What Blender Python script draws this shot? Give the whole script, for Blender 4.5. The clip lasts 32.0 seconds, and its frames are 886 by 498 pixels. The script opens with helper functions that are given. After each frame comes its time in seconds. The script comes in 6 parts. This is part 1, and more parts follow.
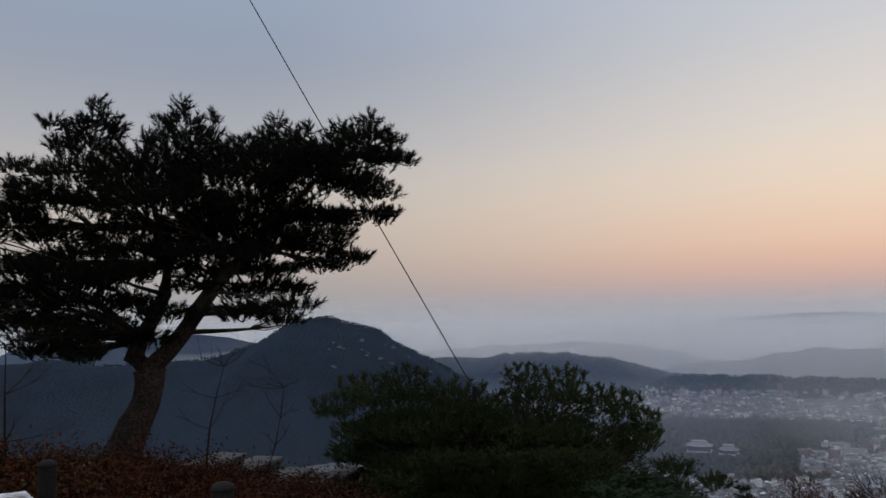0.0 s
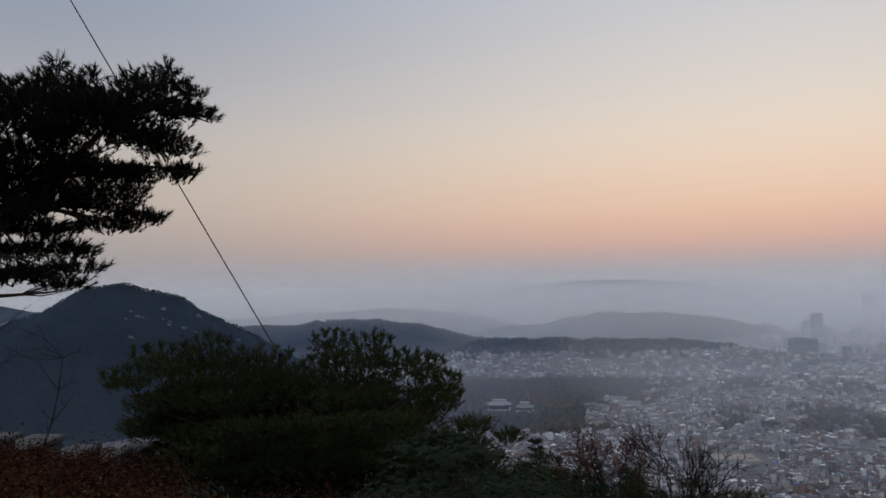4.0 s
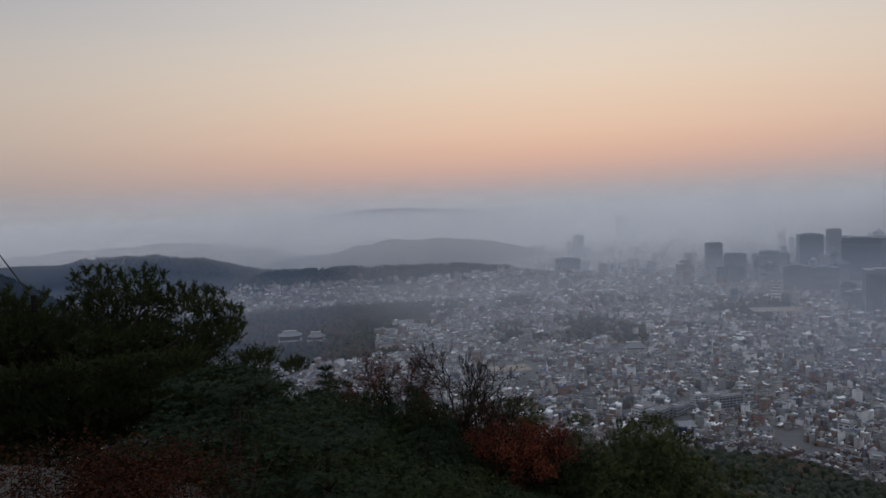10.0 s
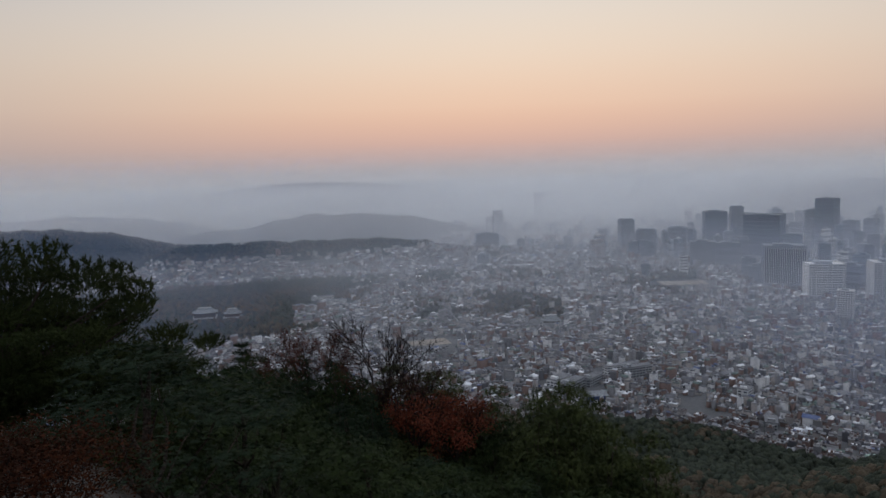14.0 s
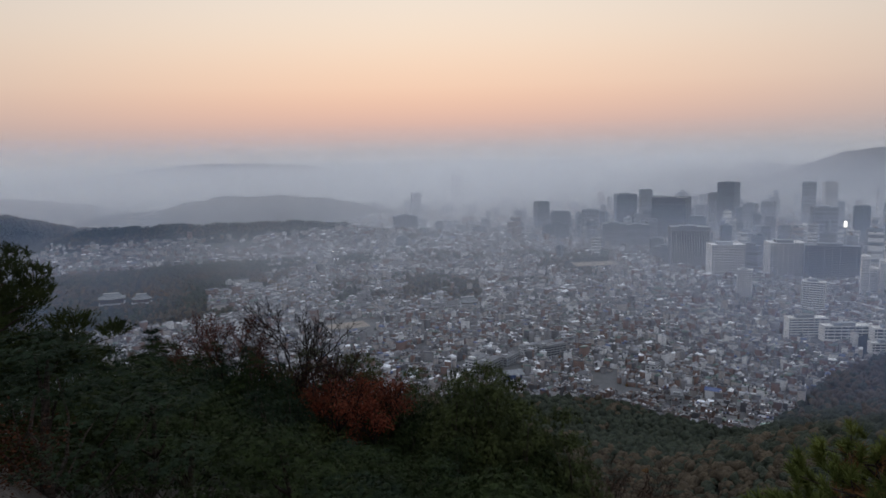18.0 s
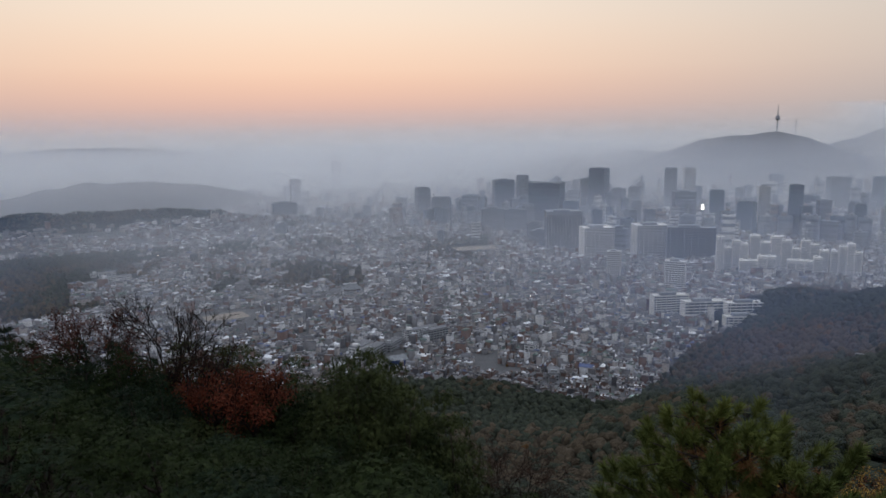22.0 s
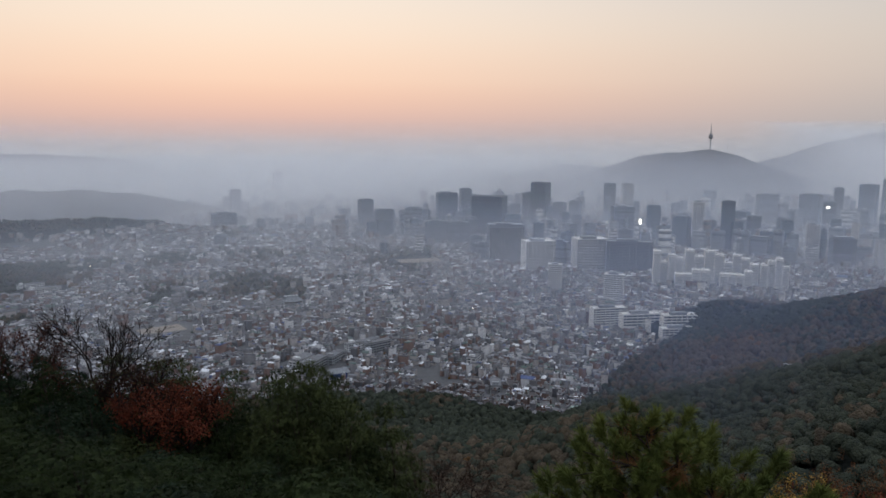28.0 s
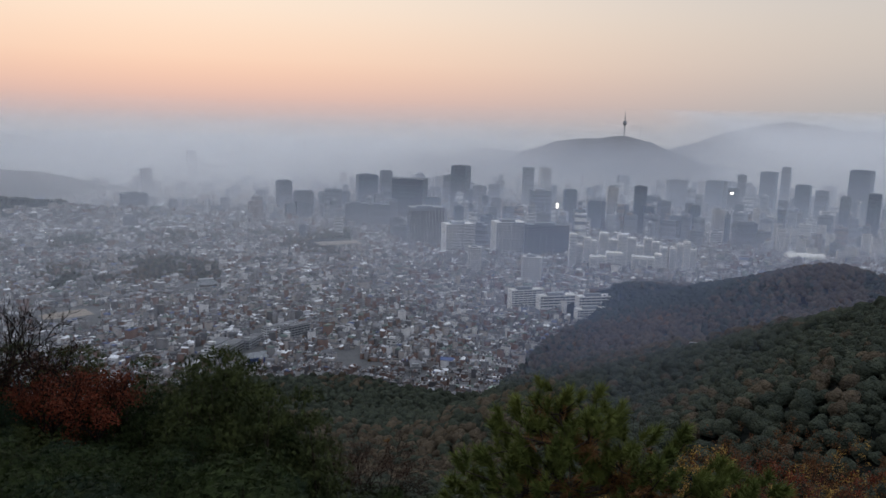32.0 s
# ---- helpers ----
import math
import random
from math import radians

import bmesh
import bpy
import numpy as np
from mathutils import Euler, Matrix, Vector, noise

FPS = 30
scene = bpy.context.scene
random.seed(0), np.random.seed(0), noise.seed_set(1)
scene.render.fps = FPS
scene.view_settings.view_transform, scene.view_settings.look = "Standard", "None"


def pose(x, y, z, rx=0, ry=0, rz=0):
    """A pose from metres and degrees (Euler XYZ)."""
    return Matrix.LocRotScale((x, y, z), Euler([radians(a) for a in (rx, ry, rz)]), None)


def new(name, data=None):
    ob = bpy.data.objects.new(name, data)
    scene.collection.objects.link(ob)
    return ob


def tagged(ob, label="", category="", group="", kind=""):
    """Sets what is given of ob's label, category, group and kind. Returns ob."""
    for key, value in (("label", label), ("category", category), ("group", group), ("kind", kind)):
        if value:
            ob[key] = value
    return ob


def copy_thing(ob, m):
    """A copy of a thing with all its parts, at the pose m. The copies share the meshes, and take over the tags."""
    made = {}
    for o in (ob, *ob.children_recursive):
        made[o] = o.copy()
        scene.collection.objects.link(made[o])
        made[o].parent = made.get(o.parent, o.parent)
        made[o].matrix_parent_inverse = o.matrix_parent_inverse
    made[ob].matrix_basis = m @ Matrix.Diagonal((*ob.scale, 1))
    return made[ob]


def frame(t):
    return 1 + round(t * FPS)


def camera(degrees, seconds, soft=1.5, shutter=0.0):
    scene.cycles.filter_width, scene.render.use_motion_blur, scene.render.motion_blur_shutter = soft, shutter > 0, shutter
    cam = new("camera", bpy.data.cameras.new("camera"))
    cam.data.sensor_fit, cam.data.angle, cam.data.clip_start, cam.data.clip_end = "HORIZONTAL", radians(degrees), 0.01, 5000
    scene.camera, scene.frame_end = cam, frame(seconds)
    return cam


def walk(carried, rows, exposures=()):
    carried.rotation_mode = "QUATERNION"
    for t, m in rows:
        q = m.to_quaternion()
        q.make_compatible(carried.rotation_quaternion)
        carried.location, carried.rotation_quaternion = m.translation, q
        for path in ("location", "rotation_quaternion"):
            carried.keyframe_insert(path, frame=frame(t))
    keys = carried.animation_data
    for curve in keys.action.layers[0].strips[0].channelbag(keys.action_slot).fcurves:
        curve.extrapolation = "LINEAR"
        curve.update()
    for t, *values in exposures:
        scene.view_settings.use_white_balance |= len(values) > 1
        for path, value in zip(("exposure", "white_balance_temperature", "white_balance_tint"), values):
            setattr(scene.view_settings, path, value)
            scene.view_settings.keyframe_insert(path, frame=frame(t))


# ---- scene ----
# ---- camera ----
cam = camera(63.0, 32.0)
EYE = 293.0
# seconds, place from the first eye in metres, turn in degrees
ROWS = [
    (0.0, 0.000, 0.000, 0.000, 94.97, 1.62, -0.00),
    (0.5, 0.010, 0.014, -0.008, 94.82, 1.85, -1.64),
    (1.0, 0.020, 0.023, -0.015, 94.38, 1.69, -3.70),
    (1.5, 0.031, 0.028, -0.020, 93.96, 1.62, -6.11),
    (2.0, 0.041, 0.029, -0.027, 93.52, 1.36, -8.39),
    (2.5, 0.051, 0.027, -0.035, 93.14, 1.23, -10.21),
    (4.5, 0.105, 0.034, -0.040, 91.43, 1.55, -16.31),
    (5.0, 0.122, 0.034, -0.045, 90.78, 1.63, -18.12),
    (5.5, 0.139, 0.032, -0.049, 90.22, 1.83, -20.36),
    (6.0, 0.154, 0.028, -0.053, 89.51, 1.91, -22.65),
    (6.5, 0.167, 0.025, -0.056, 88.97, 1.91, -24.34),
    (7.0, 0.179, 0.023, -0.060, 88.49, 2.03, -25.49),
    (7.5, 0.190, 0.022, -0.063, 87.91, 2.16, -26.26),
    (8.0, 0.201, 0.019, -0.066, 87.59, 2.31, -27.02),
    (8.5, 0.213, 0.015, -0.070, 87.12, 2.47, -27.88),
    (9.0, 0.223, 0.011, -0.074, 86.70, 2.50, -29.10),
    (9.5, 0.232, 0.007, -0.078, 86.26, 2.47, -30.38),
    (10.0, 0.237, 0.002, -0.080, 85.86, 2.40, -31.40),
    (10.5, 0.240, -0.003, -0.083, 85.44, 2.34, -32.23),
    (11.0, 0.243, -0.008, -0.085, 85.06, 2.20, -33.23),
    (11.5, 0.246, -0.013, -0.087, 84.71, 2.12, -34.04),
    (12.0, 0.250, -0.016, -0.090, 84.44, 2.08, -34.96),
    (12.5, 0.252, -0.018, -0.091, 84.21, 2.06, -35.65),
    (13.0, 0.254, -0.021, -0.092, 83.98, 1.93, -36.54),
    (13.5, 0.256, -0.023, -0.094, 83.81, 1.77, -37.22),
    (14.0, 0.258, -0.026, -0.096, 83.67, 1.75, -37.69),
    (14.5, 0.261, -0.027, -0.098, 83.52, 1.63, -38.19),
    (16.5, 0.286, -0.025, -0.106, 82.77, 1.60, -40.94),
    (17.0, 0.294, -0.023, -0.108, 82.61, 1.51, -41.94),
    (17.5, 0.302, -0.021, -0.110, 82.43, 1.38, -42.82),
    (18.0, 0.309, -0.023, -0.113, 82.11, 1.19, -44.12),
    (18.5, 0.317, -0.028, -0.114, 82.04, 1.12, -45.23),
    (19.0, 0.327, -0.038, -0.116, 81.94, 1.13, -46.51),
    (19.5, 0.338, -0.051, -0.117, 81.92, 1.17, -47.70),
    (20.0, 0.351, -0.065, -0.120, 81.64, 1.07, -48.94),
    (20.5, 0.364, -0.079, -0.122, 81.41, 0.96, -50.12),
    (21.0, 0.375, -0.092, -0.124, 81.24, 0.89, -51.23),
    (21.5, 0.386, -0.104, -0.126, 81.04, 0.70, -52.27),
    (22.0, 0.395, -0.114, -0.128, 80.85, 0.75, -53.49),
    (22.5, 0.402, -0.121, -0.130, 80.79, 0.71, -54.65),
    (23.0, 0.407, -0.124, -0.131, 80.77, 0.56, -55.81),
    (23.5, 0.410, -0.125, -0.132, 80.70, 0.47, -56.76),
    (24.0, 0.411, -0.127, -0.132, 80.68, 0.22, -57.32),
    (24.5, 0.410, -0.130, -0.131, 80.72, 0.01, -57.52),
    (25.0, 0.406, -0.132, -0.129, 81.21, -0.12, -57.49),
    (25.5, 0.400, -0.133, -0.128, 81.69, -0.43, -57.24),
    (27.5, 0.417, -0.148, -0.137, 82.02, -0.46, -57.05),
    (28.0, 0.423, -0.148, -0.140, 81.81, -0.27, -57.89),
    (28.5, 0.428, -0.148, -0.142, 81.61, -0.41, -58.94),
    (29.0, 0.431, -0.148, -0.143, 81.44, -0.56, -59.79),
    (29.5, 0.433, -0.149, -0.144, 81.29, -0.78, -60.55),
    (30.0, 0.436, -0.151, -0.146, 81.21, -0.89, -61.11),
    (30.5, 0.440, -0.152, -0.147, 81.05, -1.02, -61.60),
    (31.0, 0.446, -0.152, -0.149, 80.80, -1.30, -62.39),
    (31.5, 0.452, -0.152, -0.150, 80.72, -1.41, -63.24),
    (32.0, 0.458, -0.152, -0.151, 80.52, -1.40, -64.09),
]
walk(cam, [(t, pose(x, y, EYE + z, rx, ry, rz)) for t, x, y, z, rx, ry, rz in ROWS],
     [(0, -0.12), (5, -0.22), (8, -0.28), (13, -0.18), (19, 0.01), (32, 0.1)])

# ---- sky, light, haze ----
def sky_world():
    world = bpy.data.worlds.new("dawn_sky")
    scene.world = world
    world.use_nodes = True
    nt = world.node_tree
    nt.nodes.clear()
    out = nt.nodes.new("ShaderNodeOutputWorld")
    bg = nt.nodes.new("ShaderNodeBackground")
    tc = nt.nodes.new("ShaderNodeTexCoord")
    sep = nt.nodes.new("ShaderNodeSeparateXYZ")
    nt.links.new(tc.outputs["Generated"], sep.inputs[0])
    height = nt.nodes.new("ShaderNodeMapRange")
    height.inputs["From Min"].default_value, height.inputs["From Max"].default_value = -0.1, 0.9
    nt.links.new(sep.outputs["Z"], height.inputs["Value"])

    def ramp(stops):
        node = nt.nodes.new("ShaderNodeValToRGB")
        node.color_ramp.interpolation = "B_SPLINE"
        els = node.color_ramp.elements
        for i, (deg, col) in enumerate(stops):
            pos = (math.sin(radians(deg)) + 0.1) / 1.0
            el = els[i] if i < 2 else els.new(pos)
            el.position = pos
            el.color = (*[(c / 255 / 12.92 if c / 255 < 0.04 else ((c / 255 + 0.055) / 1.055) ** 2.4) for c in col], 1)
        nt.links.new(height.outputs[0], node.inputs[0])
        return node

    glow = ramp(SKY_GLOW)
    away = ramp(SKY_AWAY)
    # how near the direction lies to the dawn glow
    flat = nt.nodes.new("ShaderNodeVectorMath")
    flat.operation = "DOT_PRODUCT"
    flat.inputs[1].default_value = (math.sin(radians(GLOW_AZ)), math.cos(radians(GLOW_AZ)), 0)
    nt.links.new(tc.outputs["Generated"], flat.inputs[0])
    near = nt.nodes.new("ShaderNodeMapRange")
    near.inputs["From Min"].default_value, near.inputs["From Max"].default_value = 0.5, 1.0
    nt.links.new(flat.outputs["Value"], near.inputs["Value"])
    fall = nt.nodes.new("ShaderNodeMath")
    fall.operation = "POWER"
    fall.inputs[1].default_value = 1.8
    nt.links.new(near.outputs[0], fall.inputs[0])
    mix = nt.nodes.new("ShaderNodeMix")
    mix.data_type = "RGBA"
    nt.links.new(fall.outputs[0], mix.inputs["Factor"])
    nt.links.new(away.outputs[0], mix.inputs["A"])
    nt.links.new(glow.outputs[0], mix.inputs["B"])
    nt.links.new(mix.outputs["Result"], bg.inputs["Color"])
    # the sky is clearer away from the mist, round by the mountain
    side = nt.nodes.new("ShaderNodeVectorMath")
    side.operation = "DOT_PRODUCT"
    side.inputs[1].default_value = (math.sin(radians(-30)), math.cos(radians(-30)), 0)
    nt.links.new(tc.outputs["Generated"], side.inputs[0])
    lift = nt.nodes.new("ShaderNodeMapRange")
    lift.inputs["From Min"].default_value, lift.inputs["From Max"].default_value = 0.3, 0.95
    lift.inputs["To Min"].default_value, lift.inputs["To Max"].default_value = 1.0, 0.95
    nt.links.new(side.outputs["Value"], lift.inputs["Value"])
    dome = nt.nodes.new("ShaderNodeMapRange")
    dome.inputs["From Min"].default_value, dome.inputs["From Max"].default_value = 0.42, 0.8
    dome.inputs["To Min"].default_value, dome.inputs["To Max"].default_value = 1.0, 1.3
    nt.links.new(sep.outputs["Z"], dome.inputs["Value"])
    both = nt.nodes.new("ShaderNodeMath")
    both.operation = "MULTIPLY"
    nt.links.new(lift.outputs[0], both.inputs[0])
    nt.links.new(dome.outputs[0], both.inputs[1])
    nt.links.new(both.outputs[0], bg.inputs["Strength"])
    nt.links.new(bg.outputs[0], out.inputs["Surface"])


scene.cycles.volume_bounces = 3
GLOW_AZ = 41.0
SKY_GLOW = [(-5, (172, 168, 169)), (-0.5, (176, 171, 172)), (1.1, (205, 176, 172)), (2.8, (233, 190, 170)), (4.8, (248, 208, 180)), (8.5, (250, 227, 204)), (13, (243, 232, 219)), (22, (216, 219, 226)), (50, (225, 233, 248)), (80, (232, 238, 250))]
SKY_AWAY = [(-5, (156, 160, 166)), (-0.5, (160, 163, 168)), (2.0, (174, 171, 171)), (5.0, (196, 186, 179)), (8.5, (204, 196, 187)), (13, (190, 190, 195)), (22, (132, 150, 175)), (50, (208, 220, 242)), (80, (232, 238, 250))]
sky_world()


# ---- small tools ----
def spot(az, r, z=0.0):
    """A place r metres out at the compass angle az (clockwise from the first view)."""
    return Vector((r * math.sin(radians(az)), r * math.cos(radians(az)), z))


def sight(az, el, r):
    """A place seen under az and el from the first eye, r metres out along the ground."""
    return spot(az, r, EYE + r * math.tan(radians(el)))


def part(name, bm, material, parent=None, label=""):
    """Links a bmesh as one mesh object, under a thing or under a part."""
    me = bpy.data.meshes.new(name)
    bm.to_mesh(me)
    bm.free()
    me.materials.append(material)
    ob = new(name, me)
    if parent is not None:
        ob.parent = parent
    return tagged(ob, label)


def mesh_np(name, verts, faces, material, smooth=False):
    """A mesh from numpy arrays; every face has the same number of corners."""
    verts, faces = np.asarray(verts, np.float32), np.asarray(faces, np.int32)
    me = bpy.data.meshes.new(name)
    n, k = faces.shape
    me.vertices.add(len(verts))
    me.vertices.foreach_set("co", verts.ravel())
    me.loops.add(n * k)
    me.loops.foreach_set("vertex_index", faces.ravel())
    me.polygons.add(n)
    me.polygons.foreach_set("loop_start", np.arange(0, n * k, k, dtype=np.int32))
    if smooth:
        me.polygons.foreach_set("use_smooth", np.ones(n, bool))
    me.update(calc_edges=True)
    for m in (material if isinstance(material, (list, tuple)) else [material]):
        me.materials.append(m)
    return me


def empty(name, at=(0, 0, 0), turn=0):
    ob = new(name)
    ob.matrix_basis = pose(*at, 0, 0, turn)
    return ob


def box_bm(bm, x0, x1, y0, y1, z0, z1):
    v = [bm.verts.new(p) for p in ((x0, y0, z0), (x1, y0, z0), (x1, y1, z0), (x0, y1, z0), (x0, y0, z1), (x1, y0, z1), (x1, y1, z1), (x0, y1, z1))]
    for f in ((3, 2, 1, 0), (4, 5, 6, 7), (0, 1, 5, 4), (1, 2, 6, 5), (2, 3, 7, 6), (3, 0, 4, 7)):
        bm.faces.new([v[i] for i in f])
    return v


BOX = np.array([(-1, -1, 0), (1, -1, 0), (1, 1, 0), (-1, 1, 0), (-1, -1, 1), (1, -1, 1), (1, 1, 1), (-1, 1, 1)], float)
BOX_F = np.array([(4, 5, 6, 7), (0, 1, 5, 4), (1, 2, 6, 5), (2, 3, 7, 6), (3, 0, 4, 7)])


def boxes_np(rows):
    """rows: x, y, z0, half width, half depth, height, turn (radians) -> verts, quads (no floor)."""
    rows = np.asarray(rows, float)
    v = BOX[None] * np.stack([rows[:, 3], rows[:, 4], rows[:, 5]], 1)[:, None]
    c, s = np.cos(rows[:, 6])[:, None], np.sin(rows[:, 6])[:, None]
    x = v[..., 0] * c - v[..., 1] * s + rows[:, 0, None]
    y = v[..., 0] * s + v[..., 1] * c + rows[:, 1, None]
    z = v[..., 2] + rows[:, 2, None]
    f = BOX_F[None] + 8 * np.arange(len(rows))[:, None, None]
    return np.stack([x, y, z], -1).reshape(-1, 3), f.reshape(-1, 4)


# ---- materials ----
def mat(name, base, other=None, rough=0.8, scale=1.0, fine=8.0, bump=0.0, vary=0.0, island=False, metal=0.0, spread=0.25):
    """A matt surface whose colour runs between two tones at two scales. vary: change from object to object (or piece to piece)."""
    m = bpy.data.materials.new(name)
    m.use_nodes = True
    nt = m.node_tree
    b = nt.nodes["Principled BSDF"]
    other = other or tuple(c * 0.6 for c in base)
    tc = nt.nodes.new("ShaderNodeNewGeometry")
    n1 = nt.nodes.new("ShaderNodeTexNoise")
    n1.inputs["Scale"].default_value, n1.inputs["Detail"].default_value = scale, 3
    n2 = nt.nodes.new("ShaderNodeTexNoise")
    n2.inputs["Scale"].default_value, n2.inputs["Detail"].default_value = scale * fine, 2
    nt.links.new(tc.outputs["Position"], n1.inputs["Vector"])
    nt.links.new(tc.outputs["Position"], n2.inputs["Vector"])
    add = nt.nodes.new("ShaderNodeMath")
    add.operation = "MULTIPLY_ADD"
    add.inputs[1].default_value = 0.5
    nt.links.new(n2.outputs["Fac"], add.inputs[0])
    half = nt.nodes.new("ShaderNodeMath")
    half.operation = "MULTIPLY"
    half.inputs[1].default_value = 0.5
    nt.links.new(n1.outputs["Fac"], half.inputs[0])
    nt.links.new(half.outputs[0], add.inputs[2])
    mr = nt.nodes.new("ShaderNodeMapRange")
    mr.inputs["From Min"].default_value, mr.inputs["From Max"].default_value = 0.5 - spread / 2, 0.5 + spread / 2
    nt.links.new(add.outputs[0], mr.inputs["Value"])
    mix = nt.nodes.new("ShaderNodeMix")
    mix.data_type = "RGBA"
    mix.inputs["A"].default_value, mix.inputs["B"].default_value = (*base, 1), (*other, 1)
    nt.links.new(mr.outputs[0], mix.inputs["Factor"])
    col = mix.outputs["Result"]
    if vary:
        if island:
            rnd = tc.outputs["Random Per Island"]
        else:
            rnd = nt.nodes.new("ShaderNodeObjectInfo").outputs["Random"]
        hsv = nt.nodes.new("ShaderNodeHueSaturation")
        vr = nt.nodes.new("ShaderNodeMapRange")
        vr.inputs["To Min"].default_value, vr.inputs["To Max"].default_value = 1 - vary, 1 + vary
        nt.links.new(rnd, vr.inputs["Value"])
        nt.links.new(vr.outputs[0], hsv.inputs["Value"])
        nt.links.new(col, hsv.inputs["Color"])
        col = hsv.outputs["Color"]
    nt.links.new(col, b.inputs["Base Color"])
    b.inputs["Roughness"].default_value, b.inputs["Metallic"].default_value = rough, metal
    if bump:
        bp = nt.nodes.new("ShaderNodeBump")
        bp.inputs["Strength"].default_value, bp.inputs["Distance"].default_value = min(1, bump), 0.4 / scale
        nt.links.new(n2.outputs["Fac"], bp.inputs["Height"])
        nt.links.new(bp.outputs[0], b.inputs["Normal"])
    return m


def leaf_mat(name, base, other, vary=0.14, scale=0.6, bump=0.0):
    m = mat(name, base, other, rough=0.7, scale=scale, fine=6, vary=vary, island=True, bump=bump)
    m.node_tree.nodes["Principled BSDF"].inputs["Specular IOR Level"].default_value = 0.04
    return m


def glow_mat(name, col, strength):
    m = bpy.data.materials.new(name)
    m.use_nodes = True
    b = m.node_tree.nodes["Principled BSDF"]
    b.inputs["Base Color"].default_value = (*col, 1)
    b.inputs["Emission Color"].default_value = (*col, 1)
    b.inputs["Emission Strength"].default_value = strength
    return m


def haze_mat(name, density, col, forward=0.15):
    m = bpy.data.materials.new(name)
    m.use_nodes = True
    nt = m.node_tree
    nt.nodes.clear()
    out = nt.nodes.new("ShaderNodeOutputMaterial")
    sc = nt.nodes.new("ShaderNodeVolumeScatter")
    sc.inputs["Color"].default_value = (*col, 1)
    sc.inputs["Density"].default_value = density
    sc.inputs["Anisotropy"].default_value = forward
    nt.links.new(sc.outputs[0], out.inputs["Volume"])
    return m


M_BARK = mat("pine_bark", (0.07, 0.052, 0.042), (0.025, 0.02, 0.017), rough=0.9, scale=3, fine=9, bump=0.7)
M_TWIG = mat("twig_bark", (0.024, 0.017, 0.014), (0.014, 0.011, 0.01), rough=0.9, scale=4, fine=6, bump=0.4)
for m in (M_BARK, M_TWIG):
    m.node_tree.nodes["Principled BSDF"].inputs["Specular IOR Level"].default_value = 0.06
M_NEEDLE = leaf_mat("pine_needles", (0.026, 0.036, 0.011), (0.009, 0.014, 0.006))
M_NEEDLE_MID = leaf_mat("broad_pine_needles", (0.04, 0.05, 0.016), (0.02, 0.027, 0.01))
# near-black needles: the dimness of the left side is put into their colour
M_NEEDLE_OLD = leaf_mat("dimmed_old_pine_needles", (0.009, 0.012, 0.006), (0.005, 0.007, 0.004))
M_NEEDLE_Y = leaf_mat("young_pine_needles", (0.135, 0.15, 0.038), (0.064, 0.082, 0.023))
M_DRY = leaf_mat("dry_needles", (0.2, 0.1, 0.04), (0.12, 0.06, 0.026))
M_RED = leaf_mat("red_leaves", (0.16, 0.04, 0.02), (0.075, 0.024, 0.014))
M_MAROON = leaf_mat("maroon_leaves", (0.09, 0.028, 0.018), (0.045, 0.018, 0.013))
M_RUSSET = leaf_mat("russet_leaves", (0.055, 0.024, 0.015), (0.03, 0.016, 0.011))
M_SHRUB = leaf_mat("rusty_shrub_leaves", (0.052, 0.016, 0.006), (0.022, 0.009, 0.005))
M_FOREST = leaf_mat("far_pine_canopy", (0.06, 0.066, 0.044), (0.033, 0.041, 0.032), scale=0.22, vary=0.22, bump=1.0)
M_FOREST_B = leaf_mat("far_brown_canopy", (0.115, 0.088, 0.057), (0.063, 0.051, 0.038), scale=0.22, vary=0.22, bump=1.0)
M_FOREST_Y = leaf_mat("far_yellow_canopy", (0.15, 0.085, 0.03), (0.1, 0.055, 0.024), scale=0.22, vary=0.22, bump=1.0)


def pick_mat(name, cols, rough=0.8, scale=0.3, spec=0.3, dirt=0.3):
    """Each piece takes one colour of the list, with dirt over it."""
    m = mat(name, (1, 1, 1), (1 - dirt,) * 3, rough=rough, scale=scale, fine=5, spread=0.4)
    nt = m.node_tree
    b = nt.nodes["Principled BSDF"]
    b.inputs["Specular IOR Level"].default_value = spec
    dirty = b.inputs["Base Color"].links[0].from_socket
    geo = next(n for n in nt.nodes if n.bl_idname == "ShaderNodeNewGeometry")
    info = nt.nodes.new("ShaderNodeObjectInfo")
    add = nt.nodes.new("ShaderNodeMath")
    nt.links.new(geo.outputs["Random Per Island"], add.inputs[0])
    nt.links.new(info.outputs["Random"], add.inputs[1])
    fr = nt.nodes.new("ShaderNodeMath")
    fr.operation = "FRACT"
    nt.links.new(add.outputs[0], fr.inputs[0])
    ramp = nt.nodes.new("ShaderNodeValToRGB")
    ramp.color_ramp.interpolation = "CONSTANT"
    els = ramp.color_ramp.elements
    pos = 0.0
    for i, (share, col) in enumerate(cols):
        el = els[i] if i < 2 else els.new(pos)
        el.position, el.color = pos, (*col, 1)
        pos += share
    nt.links.new(fr.outputs[0], ramp.inputs[0])
    mul = nt.nodes.new("ShaderNodeMix")
    mul.data_type, mul.blend_type = "RGBA", "MULTIPLY"
    mul.inputs["Factor"].default_value = 1
    nt.links.new(ramp.outputs[0], mul.inputs["A"])
    nt.links.new(dirty, mul.inputs["B"])
    nt.links.new(mul.outputs["Result"], b.inputs["Base Color"])
    return m


